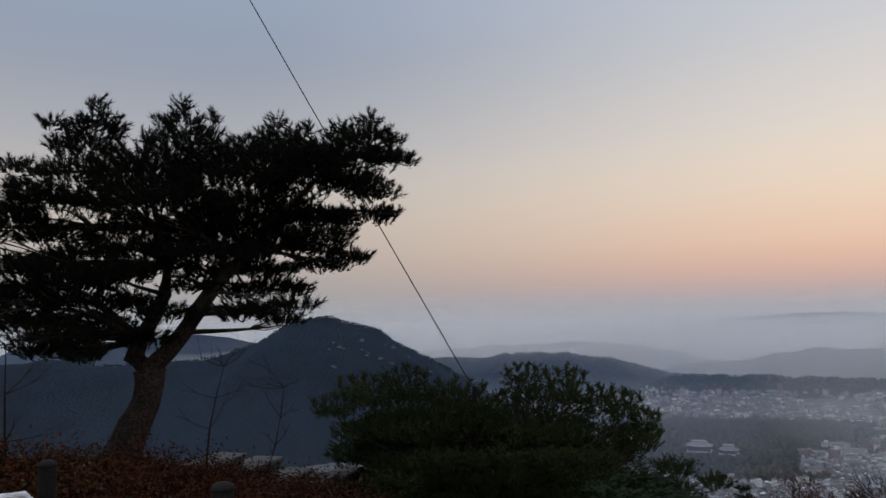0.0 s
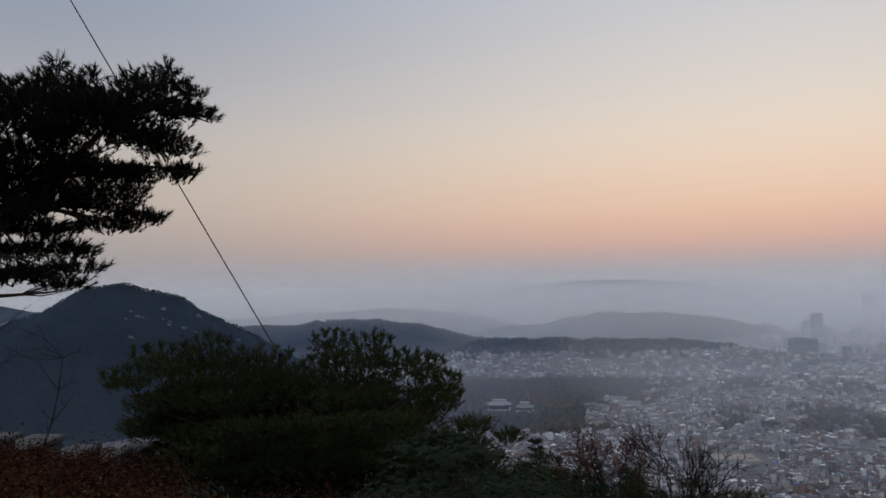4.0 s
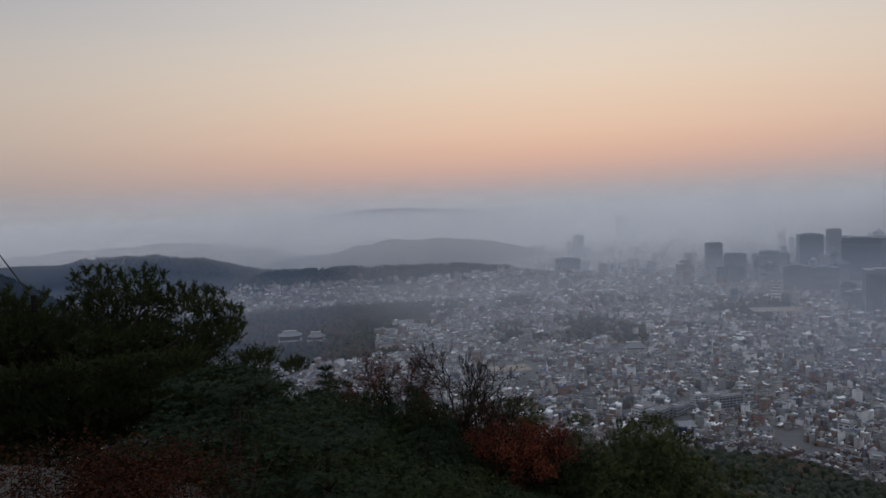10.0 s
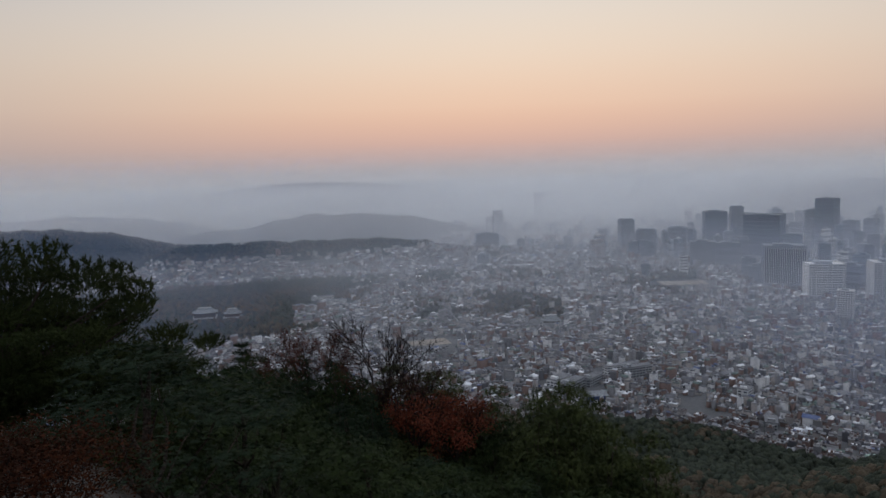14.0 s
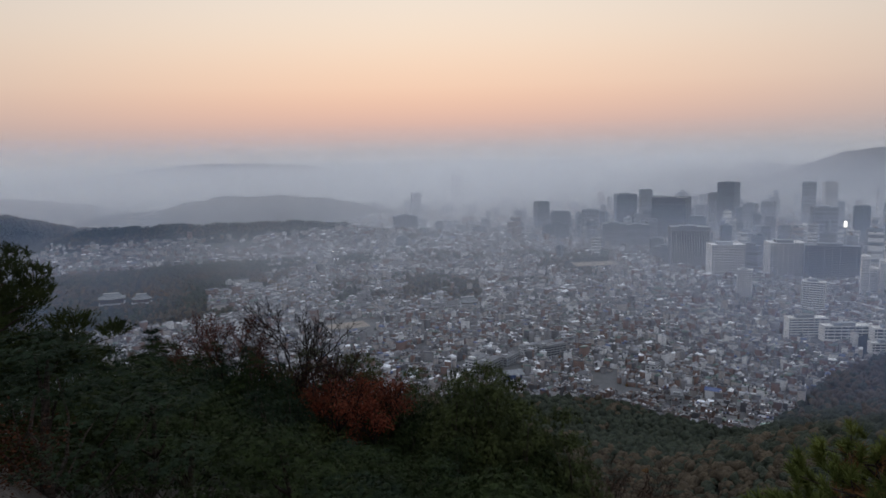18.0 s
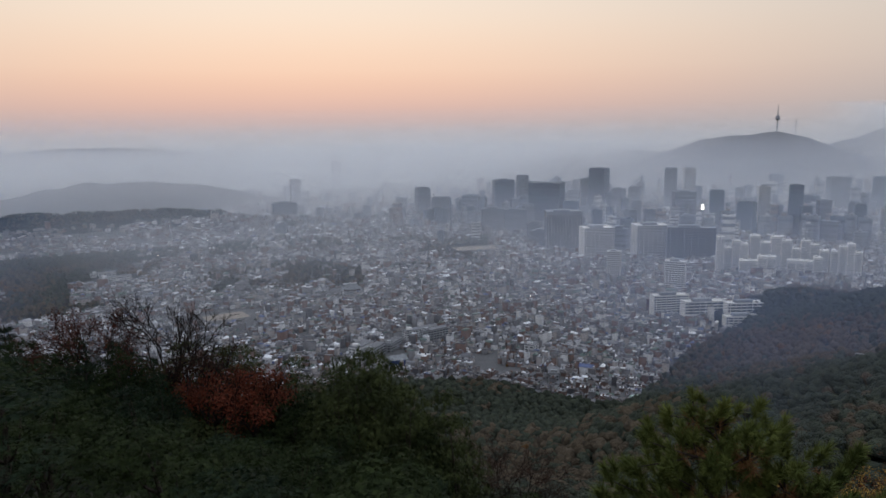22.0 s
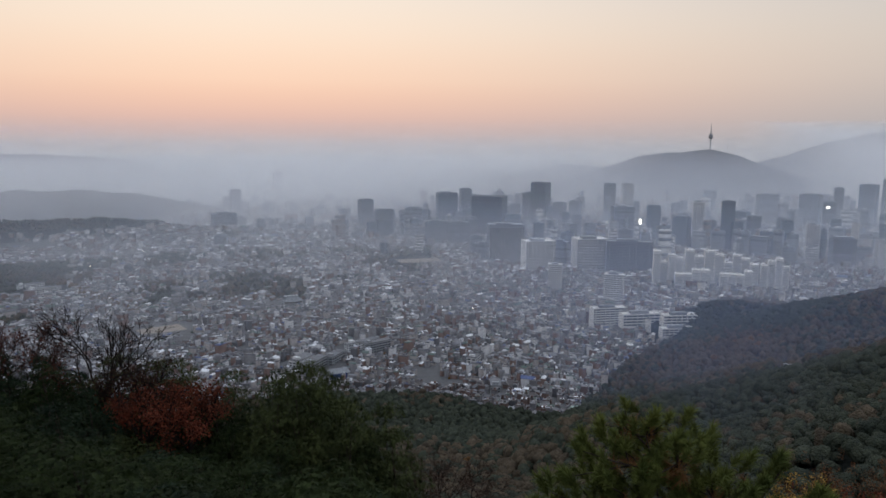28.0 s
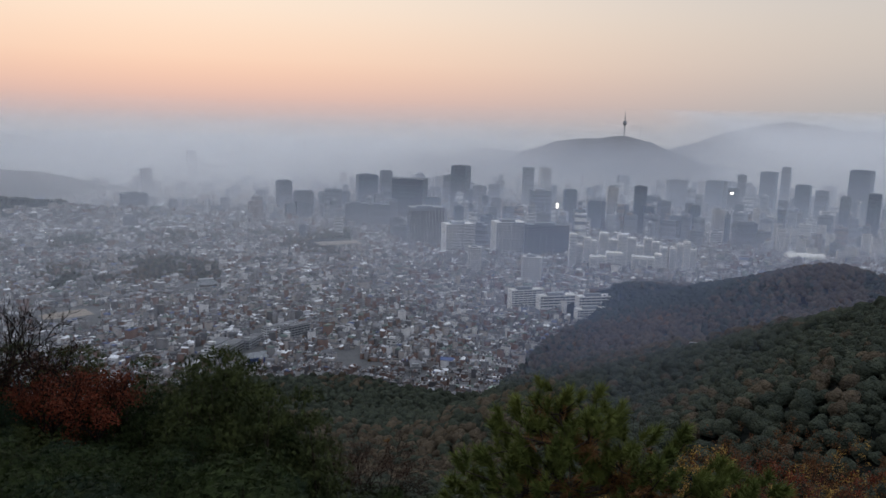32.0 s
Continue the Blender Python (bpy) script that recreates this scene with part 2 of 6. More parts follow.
M_WALLS = pick_mat("house_walls", [(0.28, (0.19, 0.125, 0.105)), (0.26, (0.21, 0.2, 0.2)), (0.2, (0.34, 0.305, 0.285)), (0.1, (0.11, 0.105, 0.11)), (0.16, (0.56, 0.54, 0.53))])
M_ROOFS = pick_mat("house_roofs", [(0.34, (0.085, 0.083, 0.09)), (0.28, (0.175, 0.17, 0.18)), (0.08, (0.08, 0.12, 0.1)), (0.1, (0.2, 0.2, 0.21)), (0.1, (0.42, 0.42, 0.44)), (0.07, (0.82, 0.82, 0.83)), (0.03, (0.07, 0.1, 0.22))], rough=0.35, spec=0.5)
M_GLASS = mat("tinted_windows", (0.035, 0.04, 0.05), (0.02, 0.024, 0.03), rough=0.18, scale=0.2, fine=5)
M_OFFICE = mat("dark_office_cladding", (0.13, 0.155, 0.19), (0.1, 0.118, 0.145), rough=0.35, scale=0.04, fine=6, vary=0.25)
M_SLAB = mat("grey_office_cladding", (0.26, 0.275, 0.3), (0.19, 0.2, 0.225), rough=0.6, scale=0.04, fine=6, vary=0.3)
M_BAND = mat("grey_window_bands", (0.19, 0.205, 0.23), (0.15, 0.16, 0.185), rough=0.3, scale=0.05, fine=6, vary=0.3)
M_BAND_DARK = mat("dark_window_bands", (0.15, 0.175, 0.21), (0.12, 0.135, 0.165), rough=0.3, scale=0.05, fine=6, vary=0.25)
M_PALE = mat("pale_render", (0.7, 0.68, 0.66), (0.55, 0.54, 0.53), scale=0.05, fine=6, vary=0.1)
M_BRICK = mat("red_brick", (0.22, 0.1, 0.075), (0.15, 0.075, 0.06), scale=0.2, fine=6, vary=0.1)
M_STONE = mat("grey_granite", (0.06, 0.058, 0.055), (0.034, 0.033, 0.031), rough=0.85, scale=3, fine=9, bump=0.5, vary=0.2)
M_ROOF = mat("grey_roof_coat", (0.17, 0.17, 0.175), (0.1, 0.1, 0.105), scale=0.15, fine=8)
M_CONC = mat("worn_concrete", (0.36, 0.36, 0.36), (0.25, 0.25, 0.25), scale=0.1, fine=8, bump=0.2)
M_STEEL = mat("painted_steel", (0.02, 0.017, 0.015), (0.011, 0.01, 0.009), rough=0.8, scale=12, fine=6, bump=0.1)
M_STEEL.node_tree.nodes["Principled BSDF"].inputs["Specular IOR Level"].default_value = 0.1
M_WHITE = mat("white_paint", (0.7, 0.7, 0.7), (0.55, 0.55, 0.56), rough=0.5, scale=4, fine=6)
M_CABLE = mat("black_cable", (0.015, 0.015, 0.016), (0.025, 0.025, 0.025), rough=0.6, scale=5, fine=4)
M_SAND = mat("sandy_ground", (0.27, 0.22, 0.17), (0.19, 0.16, 0.13), scale=0.05, fine=8)
M_BLUE = mat("blue_tarpaulin", (0.04, 0.075, 0.24), (0.025, 0.05, 0.17), rough=0.4, scale=0.3, fine=6, bump=0.4)
M_MINT = mat("mint_roof_sheet", (0.42, 0.55, 0.47), (0.34, 0.46, 0.4), rough=0.5, scale=0.3, fine=6)
M_TILE = mat("grey_roof_tiles", (0.22, 0.23, 0.24), (0.13, 0.135, 0.14), rough=0.6, scale=0.3, fine=8)
M_LIT = glow_mat("lit_screen", (1.0, 0.98, 0.95), 3.0)
M_LAMP = glow_mat("street_light", (1.0, 0.93, 0.8), 6.0)

# ---- ground ----
NEAR_R = np.array([0, 6, 12, 20, 45, 90.0])
NEAR_AZ = np.array([-60, -15, 12, 30, 42, 55, 75.0])
NEAR_DROP = np.array([
    (1.7, 1.9, 2.2, 5, 16, 40),
    (1.7, 1.9, 2.6, 6, 18, 42),
    (1.7, 2.6, 4.5, 8, 18, 42),
    (1.7, 4.6, 8.5, 12, 17.5, 42),
    (1.7, 5.5, 10, 15, 21.5, 46),
    (1.7, 6, 11, 17, 30, 52),
    (1.7, 5, 10, 16, 32, 58)])
FAR_R = np.array([90, 200, 350, 500, 650, 800, 1000, 1300, 6000.0])
FAR_DROP = np.array([0, 64, 145, 205, 246, 261, 268, 275, 275.0])
# ridges: compass angle, angle above the eye's level, distance; then the fall on their sides
NEAR_MOUNTAIN = ([(-60, -1.2, 1300), (-40, -2.0, 1500), (-29, -2.6, 1600), (-24, -3.2, 1650), (-18, -2.9, 1700), (-15, -2.2, 1720), (-12.5, -1.25, 1720), (-11.2, -0.42, 1700), (-9.2, -0.25, 1700), (-7.7, -0.8, 1700), (-6, -1.2, 1700), (-4.2, -2.15, 1690), (-2, -3.4, 1680), (0.6, -4.9, 1660), (4, -7.0, 1640), (8, -9.4, 1620)], 0.62)
NEXT_MOUNTAIN = ([(-30, -1.6, 3000), (-22, -1.4, 2950), (-18.7, -1.15, 2900), (-15, -1.75, 2900), (-8, -2.5, 2900)], 0.5)
DARK_RIDGE = ([(-6, -3.6, 2600), (0.6, -3.75, 2600), (5, -3.5, 2600), (9.4, -3.45, 2600), (12.7, -3.95, 2580), (15.5, -4.6, 2560), (18.3, -5.2, 2540), (22, -6.4, 2500)], 0.4)
LOW_RIDGE = ([(16, -5.7, 2350), (18.3, -5.3, 2350), (21.4, -5.35, 2350), (25, -5.3, 2360), (31, -5.35, 2380), (36, -5.7, 2400), (43, -6.6, 2420)], 0.3)
PALE_WAVE = ([(-8, -3.0, 3500), (0, -2.9, 3500), (4.9, -2.8, 3500), (8.8, -2.65, 3480), (13.3, -2.72, 3470), (15.3, -2.98, 3460), (17.3, -3.3, 3450), (19.5, -3.9, 3450)], 0.3)
MIST_HILL = ([(17.5, -4.6, 3050), (19.5, -4.25, 3050), (22.3, -4.0, 3050), (24.9, -3.5, 3050), (26.7, -3.3, 3050), (28.9, -3.32, 3050), (31.1, -3.25, 3050), (32.9, -3.4, 3050), (35.1, -3.75, 3050), (37.8, -4.2, 3050), (42, -5.0, 3050)], 0.3)
FAR_RANGE = ([(12, -2.6, 4780), (16.5, -1.55, 4780), (21.5, -1.13, 4780), (25.4, -0.78, 4780), (28.9, -0.74, 4780), (34.1, -1.1, 4780), (37, -1.7, 4780), (39, -2.6, 4780)], 0.6)
TOWER_HILL = ([(66.5, -2.9, 4400), (68.7, -2.3, 4450), (70.8, -1.5, 4500), (73, -0.75, 4500), (75.1, -0.43, 4500), (76.3, -0.45, 4500), (78.0, -0.2, 4500), (79.7, -0.6, 4500), (81.8, -1.35, 4500), (84.2, -2.1, 4500), (88, -3, 4450)], 0.45)
TOWER_SHOULDER = ([(52, -2.4, 4780), (60, -1.95, 4780), (65.4, -1.9, 4780), (67.5, -1.35, 4780), (70.2, -1.6, 4780), (74, -2, 4780)], 0.5)
EAST_MOUNTAIN = ([(80, -1.6, 4880), (82.6, -0.83, 4880), (84.3, -0.1, 4880), (85.8, 0.42, 4880), (87.6, 0.78, 4880), (89.4, 1.05, 4880), (91.2, 0.8, 4880), (93, 0.45, 4880), (95.2, 0.5, 4880), (100, 0.2, 4880), (112, -0.6, 4880)], 0.8)
NEAR_SPUR = ([(110, -9, 300), (100, -11, 420), (96.6, -12.3, 480), (92.6, -13.6, 530), (87.1, -15.1, 600), (83.2, -17.4, 680), (79, -20.6, 740)], 0.5)
CITY_SPUR = ([(112, -8, 800), (100, -9.2, 900), (96.3, -9.7, 930), (93.3, -9.3, 960), (88.2, -10.6, 1020), (86, -11.9, 1050), (83, -11.6, 1060), (80.6, -11.5, 1080), (78.2, -12.8, 1060), (76.3, -15.5, 1020)], 0.34)
RIDGES = [NEAR_MOUNTAIN, NEXT_MOUNTAIN, DARK_RIDGE, LOW_RIDGE, PALE_WAVE, MIST_HILL, FAR_RANGE, TOWER_HILL, TOWER_SHOULDER, EAST_MOUNTAIN, NEAR_SPUR, CITY_SPUR]


def seg_height(x, y, a, b, fall):
    ax, ay, az = a
    dx, dy = b[0] - ax, b[1] - ay
    t = np.clip(((x - ax) * dx + (y - ay) * dy) / (dx * dx + dy * dy), 0, 1)
    d = np.hypot(x - ax - t * dx, y - ay - t * dy)
    return az + t * (b[2] - az) - fall * (np.sqrt(d * d + 400.0) - 20.0)


def wobble(x, y, size, seed):
    """Cheap smooth noise in -1..1 from turned sines."""
    out = 0
    for i in range(4):
        a = seed * 1.7 + i * 2.4
        u = (x * math.cos(a) + y * math.sin(a)) / size * (1 + 0.61 * i)
        v = (-x * math.sin(a) + y * math.cos(a)) / size * (0.8 + 0.47 * i)
        out = out + np.sin(u + seed + i) * np.cos(v + 2.1 * i) / (1 + 0.5 * i)
    return out / 2.2


def height(x, y):
    """The ground's height over the city plain."""
    x, y = np.asarray(x, float), np.asarray(y, float)
    r, az = np.hypot(x, y), np.degrees(np.arctan2(x, y))
    azc2 = np.where(az < -120, az + 360, az)
    azc = np.clip(azc2, -60, 75)
    k = np.clip(np.searchsorted(NEAR_AZ, azc) - 1, 0, len(NEAR_AZ) - 2)
    f = (azc - NEAR_AZ[k]) / (NEAR_AZ[k + 1] - NEAR_AZ[k])
    near = np.zeros_like(r)
    for i in range(len(NEAR_AZ) - 1):
        a = np.interp(r, NEAR_R, NEAR_DROP[i])
        b = np.interp(r, NEAR_R, NEAR_DROP[i + 1])
        near = np.where(k == i, a + f * (b - a), near)
    drop = near + np.interp(r, FAR_R, FAR_DROP) * (293 - near) / 275 * (r > 90) * np.clip((293 - near) / 250, 0, 1) ** 0
    z = EYE - np.minimum(drop, 293)
    hills = np.full_like(r, -1e4)
    for pts, fall in RIDGES:
        p = [tuple(sight(*q)) for q in pts]
        for a, b in zip(p, p[1:]):
            hills = np.maximum(hills, seg_height(x, y, a, b, fall))
    rough = np.clip((r - 150) / 1200, 0, 1)
    hills = hills + rough * (9 * wobble(x, y, 90, 1) + 5 * wobble(x, y, 35, 2) + 1.8 * wobble(x, y, 12, 5))
    z = np.maximum(z, hills)
    # the plain rises towards the spur
    ease = lambda v, a, b: np.clip((v - a) / (b - a), 0, 1)
    shelf = 29 * ease(azc2, 67, 77) * ease(r, 950, 1250) * (1 - ease(r, 1650, 2200))
    return np.maximum(z, shelf) + 0.15 * wobble(x, y, 2.3, 3) * (r > 3) * (r < 90)


def town_edge(x, y):
    """How far inside the built-up plain a place lies, in metres (minus: on the wooded slope)."""
    r, az = np.hypot(x, y), np.degrees(np.arctan2(x, y))
    edge = np.interp(az, (20, 45, 49, 54, 58.7, 62.5, 68, 69.8, 73, 76.5, 78, 79.5), (760, 780, 785, 789, 752, 722, 700, 780, 890, 955, 1130, 1330))
    return r - edge - 14 * wobble(x, y, 40, 16)


def woods(x, y):
    """Where parks and wooded palace grounds lie in the city."""
    r, az = np.hypot(x, y), np.degrees(np.arctan2(x, y))
    w = wobble(x, y, 130, 6) + 0.35 * wobble(x, y, 32, 17)
    park = (az > 35) & (az < 57) & (r > 1560) & (r < 2060) & (w > -0.05)
    north = (az < 34) & (r > 1330) & (r < 2020) & (w > np.interp(az, (20, 27, 34), (-0.5, -0.2, 0.3)))
    strip = (az > 34) & (az < 47) & (r > 1390) & (r < 1560) & (w > 0.0)
    far = (az < 42) & (r > 2080) & ((w > 0.45) | (height(x, y) > 50))
    grounds = (az > 11) & (az < 25.5) & (r > 1300) & (r < 1990) & (w > -1.1)
    return park | north | strip | far | grounds


def ground_at(x, y):
    return float(height(np.array([x]), np.array([y]))[0])


def build_ground():
    az = np.concatenate([np.arange(-64, 112, 0.36), np.arange(112, 296.1, 4)])
    r = np.concatenate([[0.0], np.geomspace(1.5, 1400, 150), np.linspace(1410, 4950, 190)])
    A, Rr = np.meshgrid(np.radians(az), r, indexing="ij")
    x, y = Rr * np.sin(A), Rr * np.cos(A)
    z = height(x.ravel(), y.ravel()).reshape(x.shape)
    n, m = len(az), len(r)
    idx = np.arange(n * m).reshape(n, m)
    nxt = np.roll(idx, -1, axis=0)
    f = np.stack([idx[:, :-1], idx[:, 1:], nxt[:, 1:], nxt[:, :-1]], -1).reshape(-1, 4)
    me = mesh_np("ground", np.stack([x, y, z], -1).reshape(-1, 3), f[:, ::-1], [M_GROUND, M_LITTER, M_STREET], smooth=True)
    mid = np.hypot(x, y).ravel()[f].mean(axis=1)
    fx, fy, fz = x.ravel()[f].mean(axis=1), y.ravel()[f].mean(axis=1), z.ravel()[f].mean(axis=1)
    town = (mid > 650) & (mid < 3600) & (fz < 32) & (town_edge(fx, fy) > 0) & ~woods(fx, fy)
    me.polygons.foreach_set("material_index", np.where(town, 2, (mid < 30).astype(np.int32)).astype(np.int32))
    tagged(new("ground", me), "wooded mountainside falling to a broad grey city plain", "ground", kind="structure")


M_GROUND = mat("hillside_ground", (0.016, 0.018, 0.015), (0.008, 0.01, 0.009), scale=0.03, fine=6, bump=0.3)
M_STREET = mat("street_asphalt", (0.1, 0.098, 0.098), (0.06, 0.059, 0.06), rough=0.85, scale=0.06, fine=8, bump=0.2)
M_LITTER = mat("leaf_litter", (0.036, 0.026, 0.017), (0.02, 0.015, 0.011), rough=0.9, scale=0.8, fine=14, bump=0.5)
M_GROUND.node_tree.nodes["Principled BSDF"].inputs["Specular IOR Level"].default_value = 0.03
build_ground()

# ---- haze over the city ----
# top at its near and far edge, nearest and farthest distance, first and last compass angle, taper at the ends, density, colour
DEEP_AIR, BLUE_AIR, GREY_MIST, DIM_MIST = (0.28, 0.52, 1.0), (0.52, 0.66, 0.92), (0.84, 0.81, 0.81), (0.82, 0.715, 0.68)
CITY_AIR = (0.65, 0.695, 0.77)
HAZE = [
    (120.0, 380.0, 700.0, 4960.0, -75, 125, 4, 0.00007, BLUE_AIR),
    (150.0, 360.0, 900.0, 4960.0, 6, 125, 26, 0.00028, CITY_AIR),
    (60.0, 250.0, 1750.0, 4960.0, -75, 125, 4, 0.00014, GREY_MIST),
    (50.0, 110.0, 1000.0, 4960.0, -60, 125, 30, 0.00022, GREY_MIST),
    (90.0, 170.0, 1200.0, 4960.0, -10, 86, 25, 0.0002, CITY_AIR),
    (165.0, 235.0, 2460.0, 4960.0, -45, 76, 28, 0.0016, GREY_MIST),
    (200.0, 325.0, 3300.0, 4965.0, -60, 84, 22, 0.0006, DIM_MIST),
    (200.0, 460.0, 2600.0, 4966.0, -60, 125, 16, 0.00025, DIM_MIST),
    (250.0, 450.0, 2900.0, 4965.0, 80, 125, 11, 0.0026, (0.63, 0.615, 0.625)),
    (140.0, 300.0, 1900.0, 4960.0, 58, 125, 16, 0.00028, (0.57, 0.67, 0.81)),
    (200.0, 200.0, 160.0, 1250.0, 50, 125, 36, 0.0004, (0.42, 0.53, 0.86)),
    (285.0, 400.0, 450.0, 4960.0, -75, 38, 20, 0.00006, DEEP_AIR),
]


def build_haze():
    for i, (near_top, far_top, r0, far, a0, a1, taper, density, col) in enumerate(HAZE):
        z0 = -29.0 - 0.7 * i
        deg = np.linspace(a0, a1, 60)
        s = np.clip(np.minimum(deg - a0, a1 - deg) / taper, 0, 1)
        s = s * s * (3 - 2 * s)
        inner = far - 20 - (far - 20 - r0) * s
        az = np.radians(deg)
        verts, n = [], len(az)
        for rr, z in ((inner, z0), (inner, near_top), (np.full(n, far), far_top), (np.full(n, far), z0)):
            top = np.full(n, z) if z == z0 else near_top + (far_top - near_top) * (rr - r0) / (far - r0)
            verts += [(r * math.sin(a), r * math.cos(a), h) for r, a, h in zip(rr, az, top)]
        faces = [(k * n + j, k * n + j + 1, (k + 1) % 4 * n + j + 1, (k + 1) % 4 * n + j) for k in range(4) for j in range(n - 1)]
        faces += [(0, n, 2 * n, 3 * n), (n - 1, 4 * n - 1, 3 * n - 1, 2 * n - 1)]
        me = bpy.data.meshes.new("haze")
        me.from_pydata(verts, [], faces)
        bm = bmesh.new()
        bm.from_mesh(me)
        bmesh.ops.recalc_face_normals(bm, faces=bm.faces)
        bmesh.ops.triangulate(bm, faces=bm.faces)
        bm.to_mesh(me)
        bm.free()
        me.materials.append(haze_mat("morning_haze", density, col))
        tagged(new("haze", me), "thin grey morning haze lying over the city", "haze", kind="stuff")


build_haze()

# ---- city ----
rng = np.random.default_rng(7)


def on_feature(x, y):
    out = np.zeros(len(x), bool)
    for az, r, half in KEEP_OUT:
        p = spot(az, r)
        out |= np.hypot(x - p.x, y - p.y) < half
    return out


# places left free of small houses: compass angle, distance, radius
KEEP_OUT = [(18.9, 1560, 40), (20.9, 1540, 30), (49.5, 860, 19), (48, 905, 40), (46.5, 930, 32), (51.5, 1000, 42), (71.1, 1130, 38), (73.6, 1080, 40), (76.5, 1040, 36), (76.3, 1000, 32), (62.9, 1850, 70), (56, 1828, 75), (36.2, 1195, 60),
            (75.4, 1480, 50), (78, 1490, 55), (80.6, 1490, 50), (82.9, 1480, 48), (69.5, 1700, 55), (72.5, 1660, 65), (65.5, 1720, 50), (60.5, 905, 13), (62.3, 800, 15), (52.6, 985, 16), (45.6, 1340, 40), (28.6, 1620, 55)]


def house_sites():
    rows = []
    for lo, hi, step in ((660, 1250, 8.4), (1250, 1900, 10.5), (1900, 2650, 14.0), (2650, 3500, 26.0)):
        pts = np.stack(np.meshgrid(np.arange(-500.0, hi, step), np.arange(-300.0, hi, step)), -1).reshape(-1, 2)
        # rows of houses follow bent lanes
        pts[:, 0] += 22 * wobble(pts[:, 0], pts[:, 1], 210, 9)
        pts[:, 1] += 22 * wobble(pts[:, 0], pts[:, 1], 190, 10)
        pts += rng.uniform(-0.22, 0.22, pts.shape) * step
        r, az = np.hypot(*pts.T), np.degrees(np.arctan2(*pts.T))
        z = height(*pts.T)
        keep = (r > lo) & (r < hi) & (az > 2) & (az < 102) & (z < np.where(r < 1900, 45, np.where((az > 15) & (az < 45) & (r < 2400), 44, 26))) & (town_edge(*pts.T) > 0) & (~woods(*pts.T) | ((az > 30) & (rng.uniform(0, 1, len(pts)) < 0.1))) & ~on_feature(*pts.T)
        keep &= np.abs(wobble(pts[:, 0], pts[:, 1], 75, 12)) > 0.04
        keep &= rng.uniform(0, 1, len(pts)) > 0.1
        pts, z = pts[keep], z[keep]
        n = len(pts)
        turn = 0.7 * wobble(pts[:, 0], pts[:, 1], 170, 8) + rng.choice([0, math.pi / 2], n)
        w, d = rng.uniform(0.3, 0.58, n) * step, rng.uniform(0.18, 0.32, n) * step
        h = rng.choice([3.5, 5, 7, 9.5, 12, 15], n, p=[.26, .24, .24, .16, .08, .02]) * (1 if step < 20 else 1.9)
        big = rng.uniform(0, 1, n) > 0.94
        h = np.where(big, h * 1.5, h)
        w, d = np.where(big, w * 1.6, w), np.where(big, d * 1.5, d)
        rows.append(np.stack([pts[:, 0], pts[:, 1], z - 1, w, d, h + 1, turn], 1))
    return np.concatenate(rows)


def gables_np(rows, pitch):
    """Gable roofs over boxes: six corners each, as triangles and quads cut to triangles."""
    rows = np.asarray(rows, float)
    w, d, z = rows[:, 3] * 1.1, rows[:, 4] * 1.14, rows[:, 2] + rows[:, 5]
    top = d * pitch
    loc = np.array([(-1, -1, 0), (1, -1, 0), (1, 1, 0), (-1, 1, 0), (-1, 0, 1), (1, 0, 1)], float)
    v = loc[None] * np.stack([w, d, top], 1)[:, None]
    c, s = np.cos(rows[:, 6])[:, None], np.sin(rows[:, 6])[:, None]
    x, y = v[..., 0] * c - v[..., 1] * s + rows[:, 0, None], v[..., 0] * s + v[..., 1] * c + rows[:, 1, None]
    tri = np.array([(0, 1, 5), (0, 5, 4), (2, 3, 4), (2, 4, 5), (1, 2, 5), (3, 0, 4)])
    f = tri[None] + 6 * np.arange(len(rows))[:, None, None]
    return np.stack([x, y, v[..., 2] + z[:, None]], -1).reshape(-1, 3), f.reshape(-1, 3)


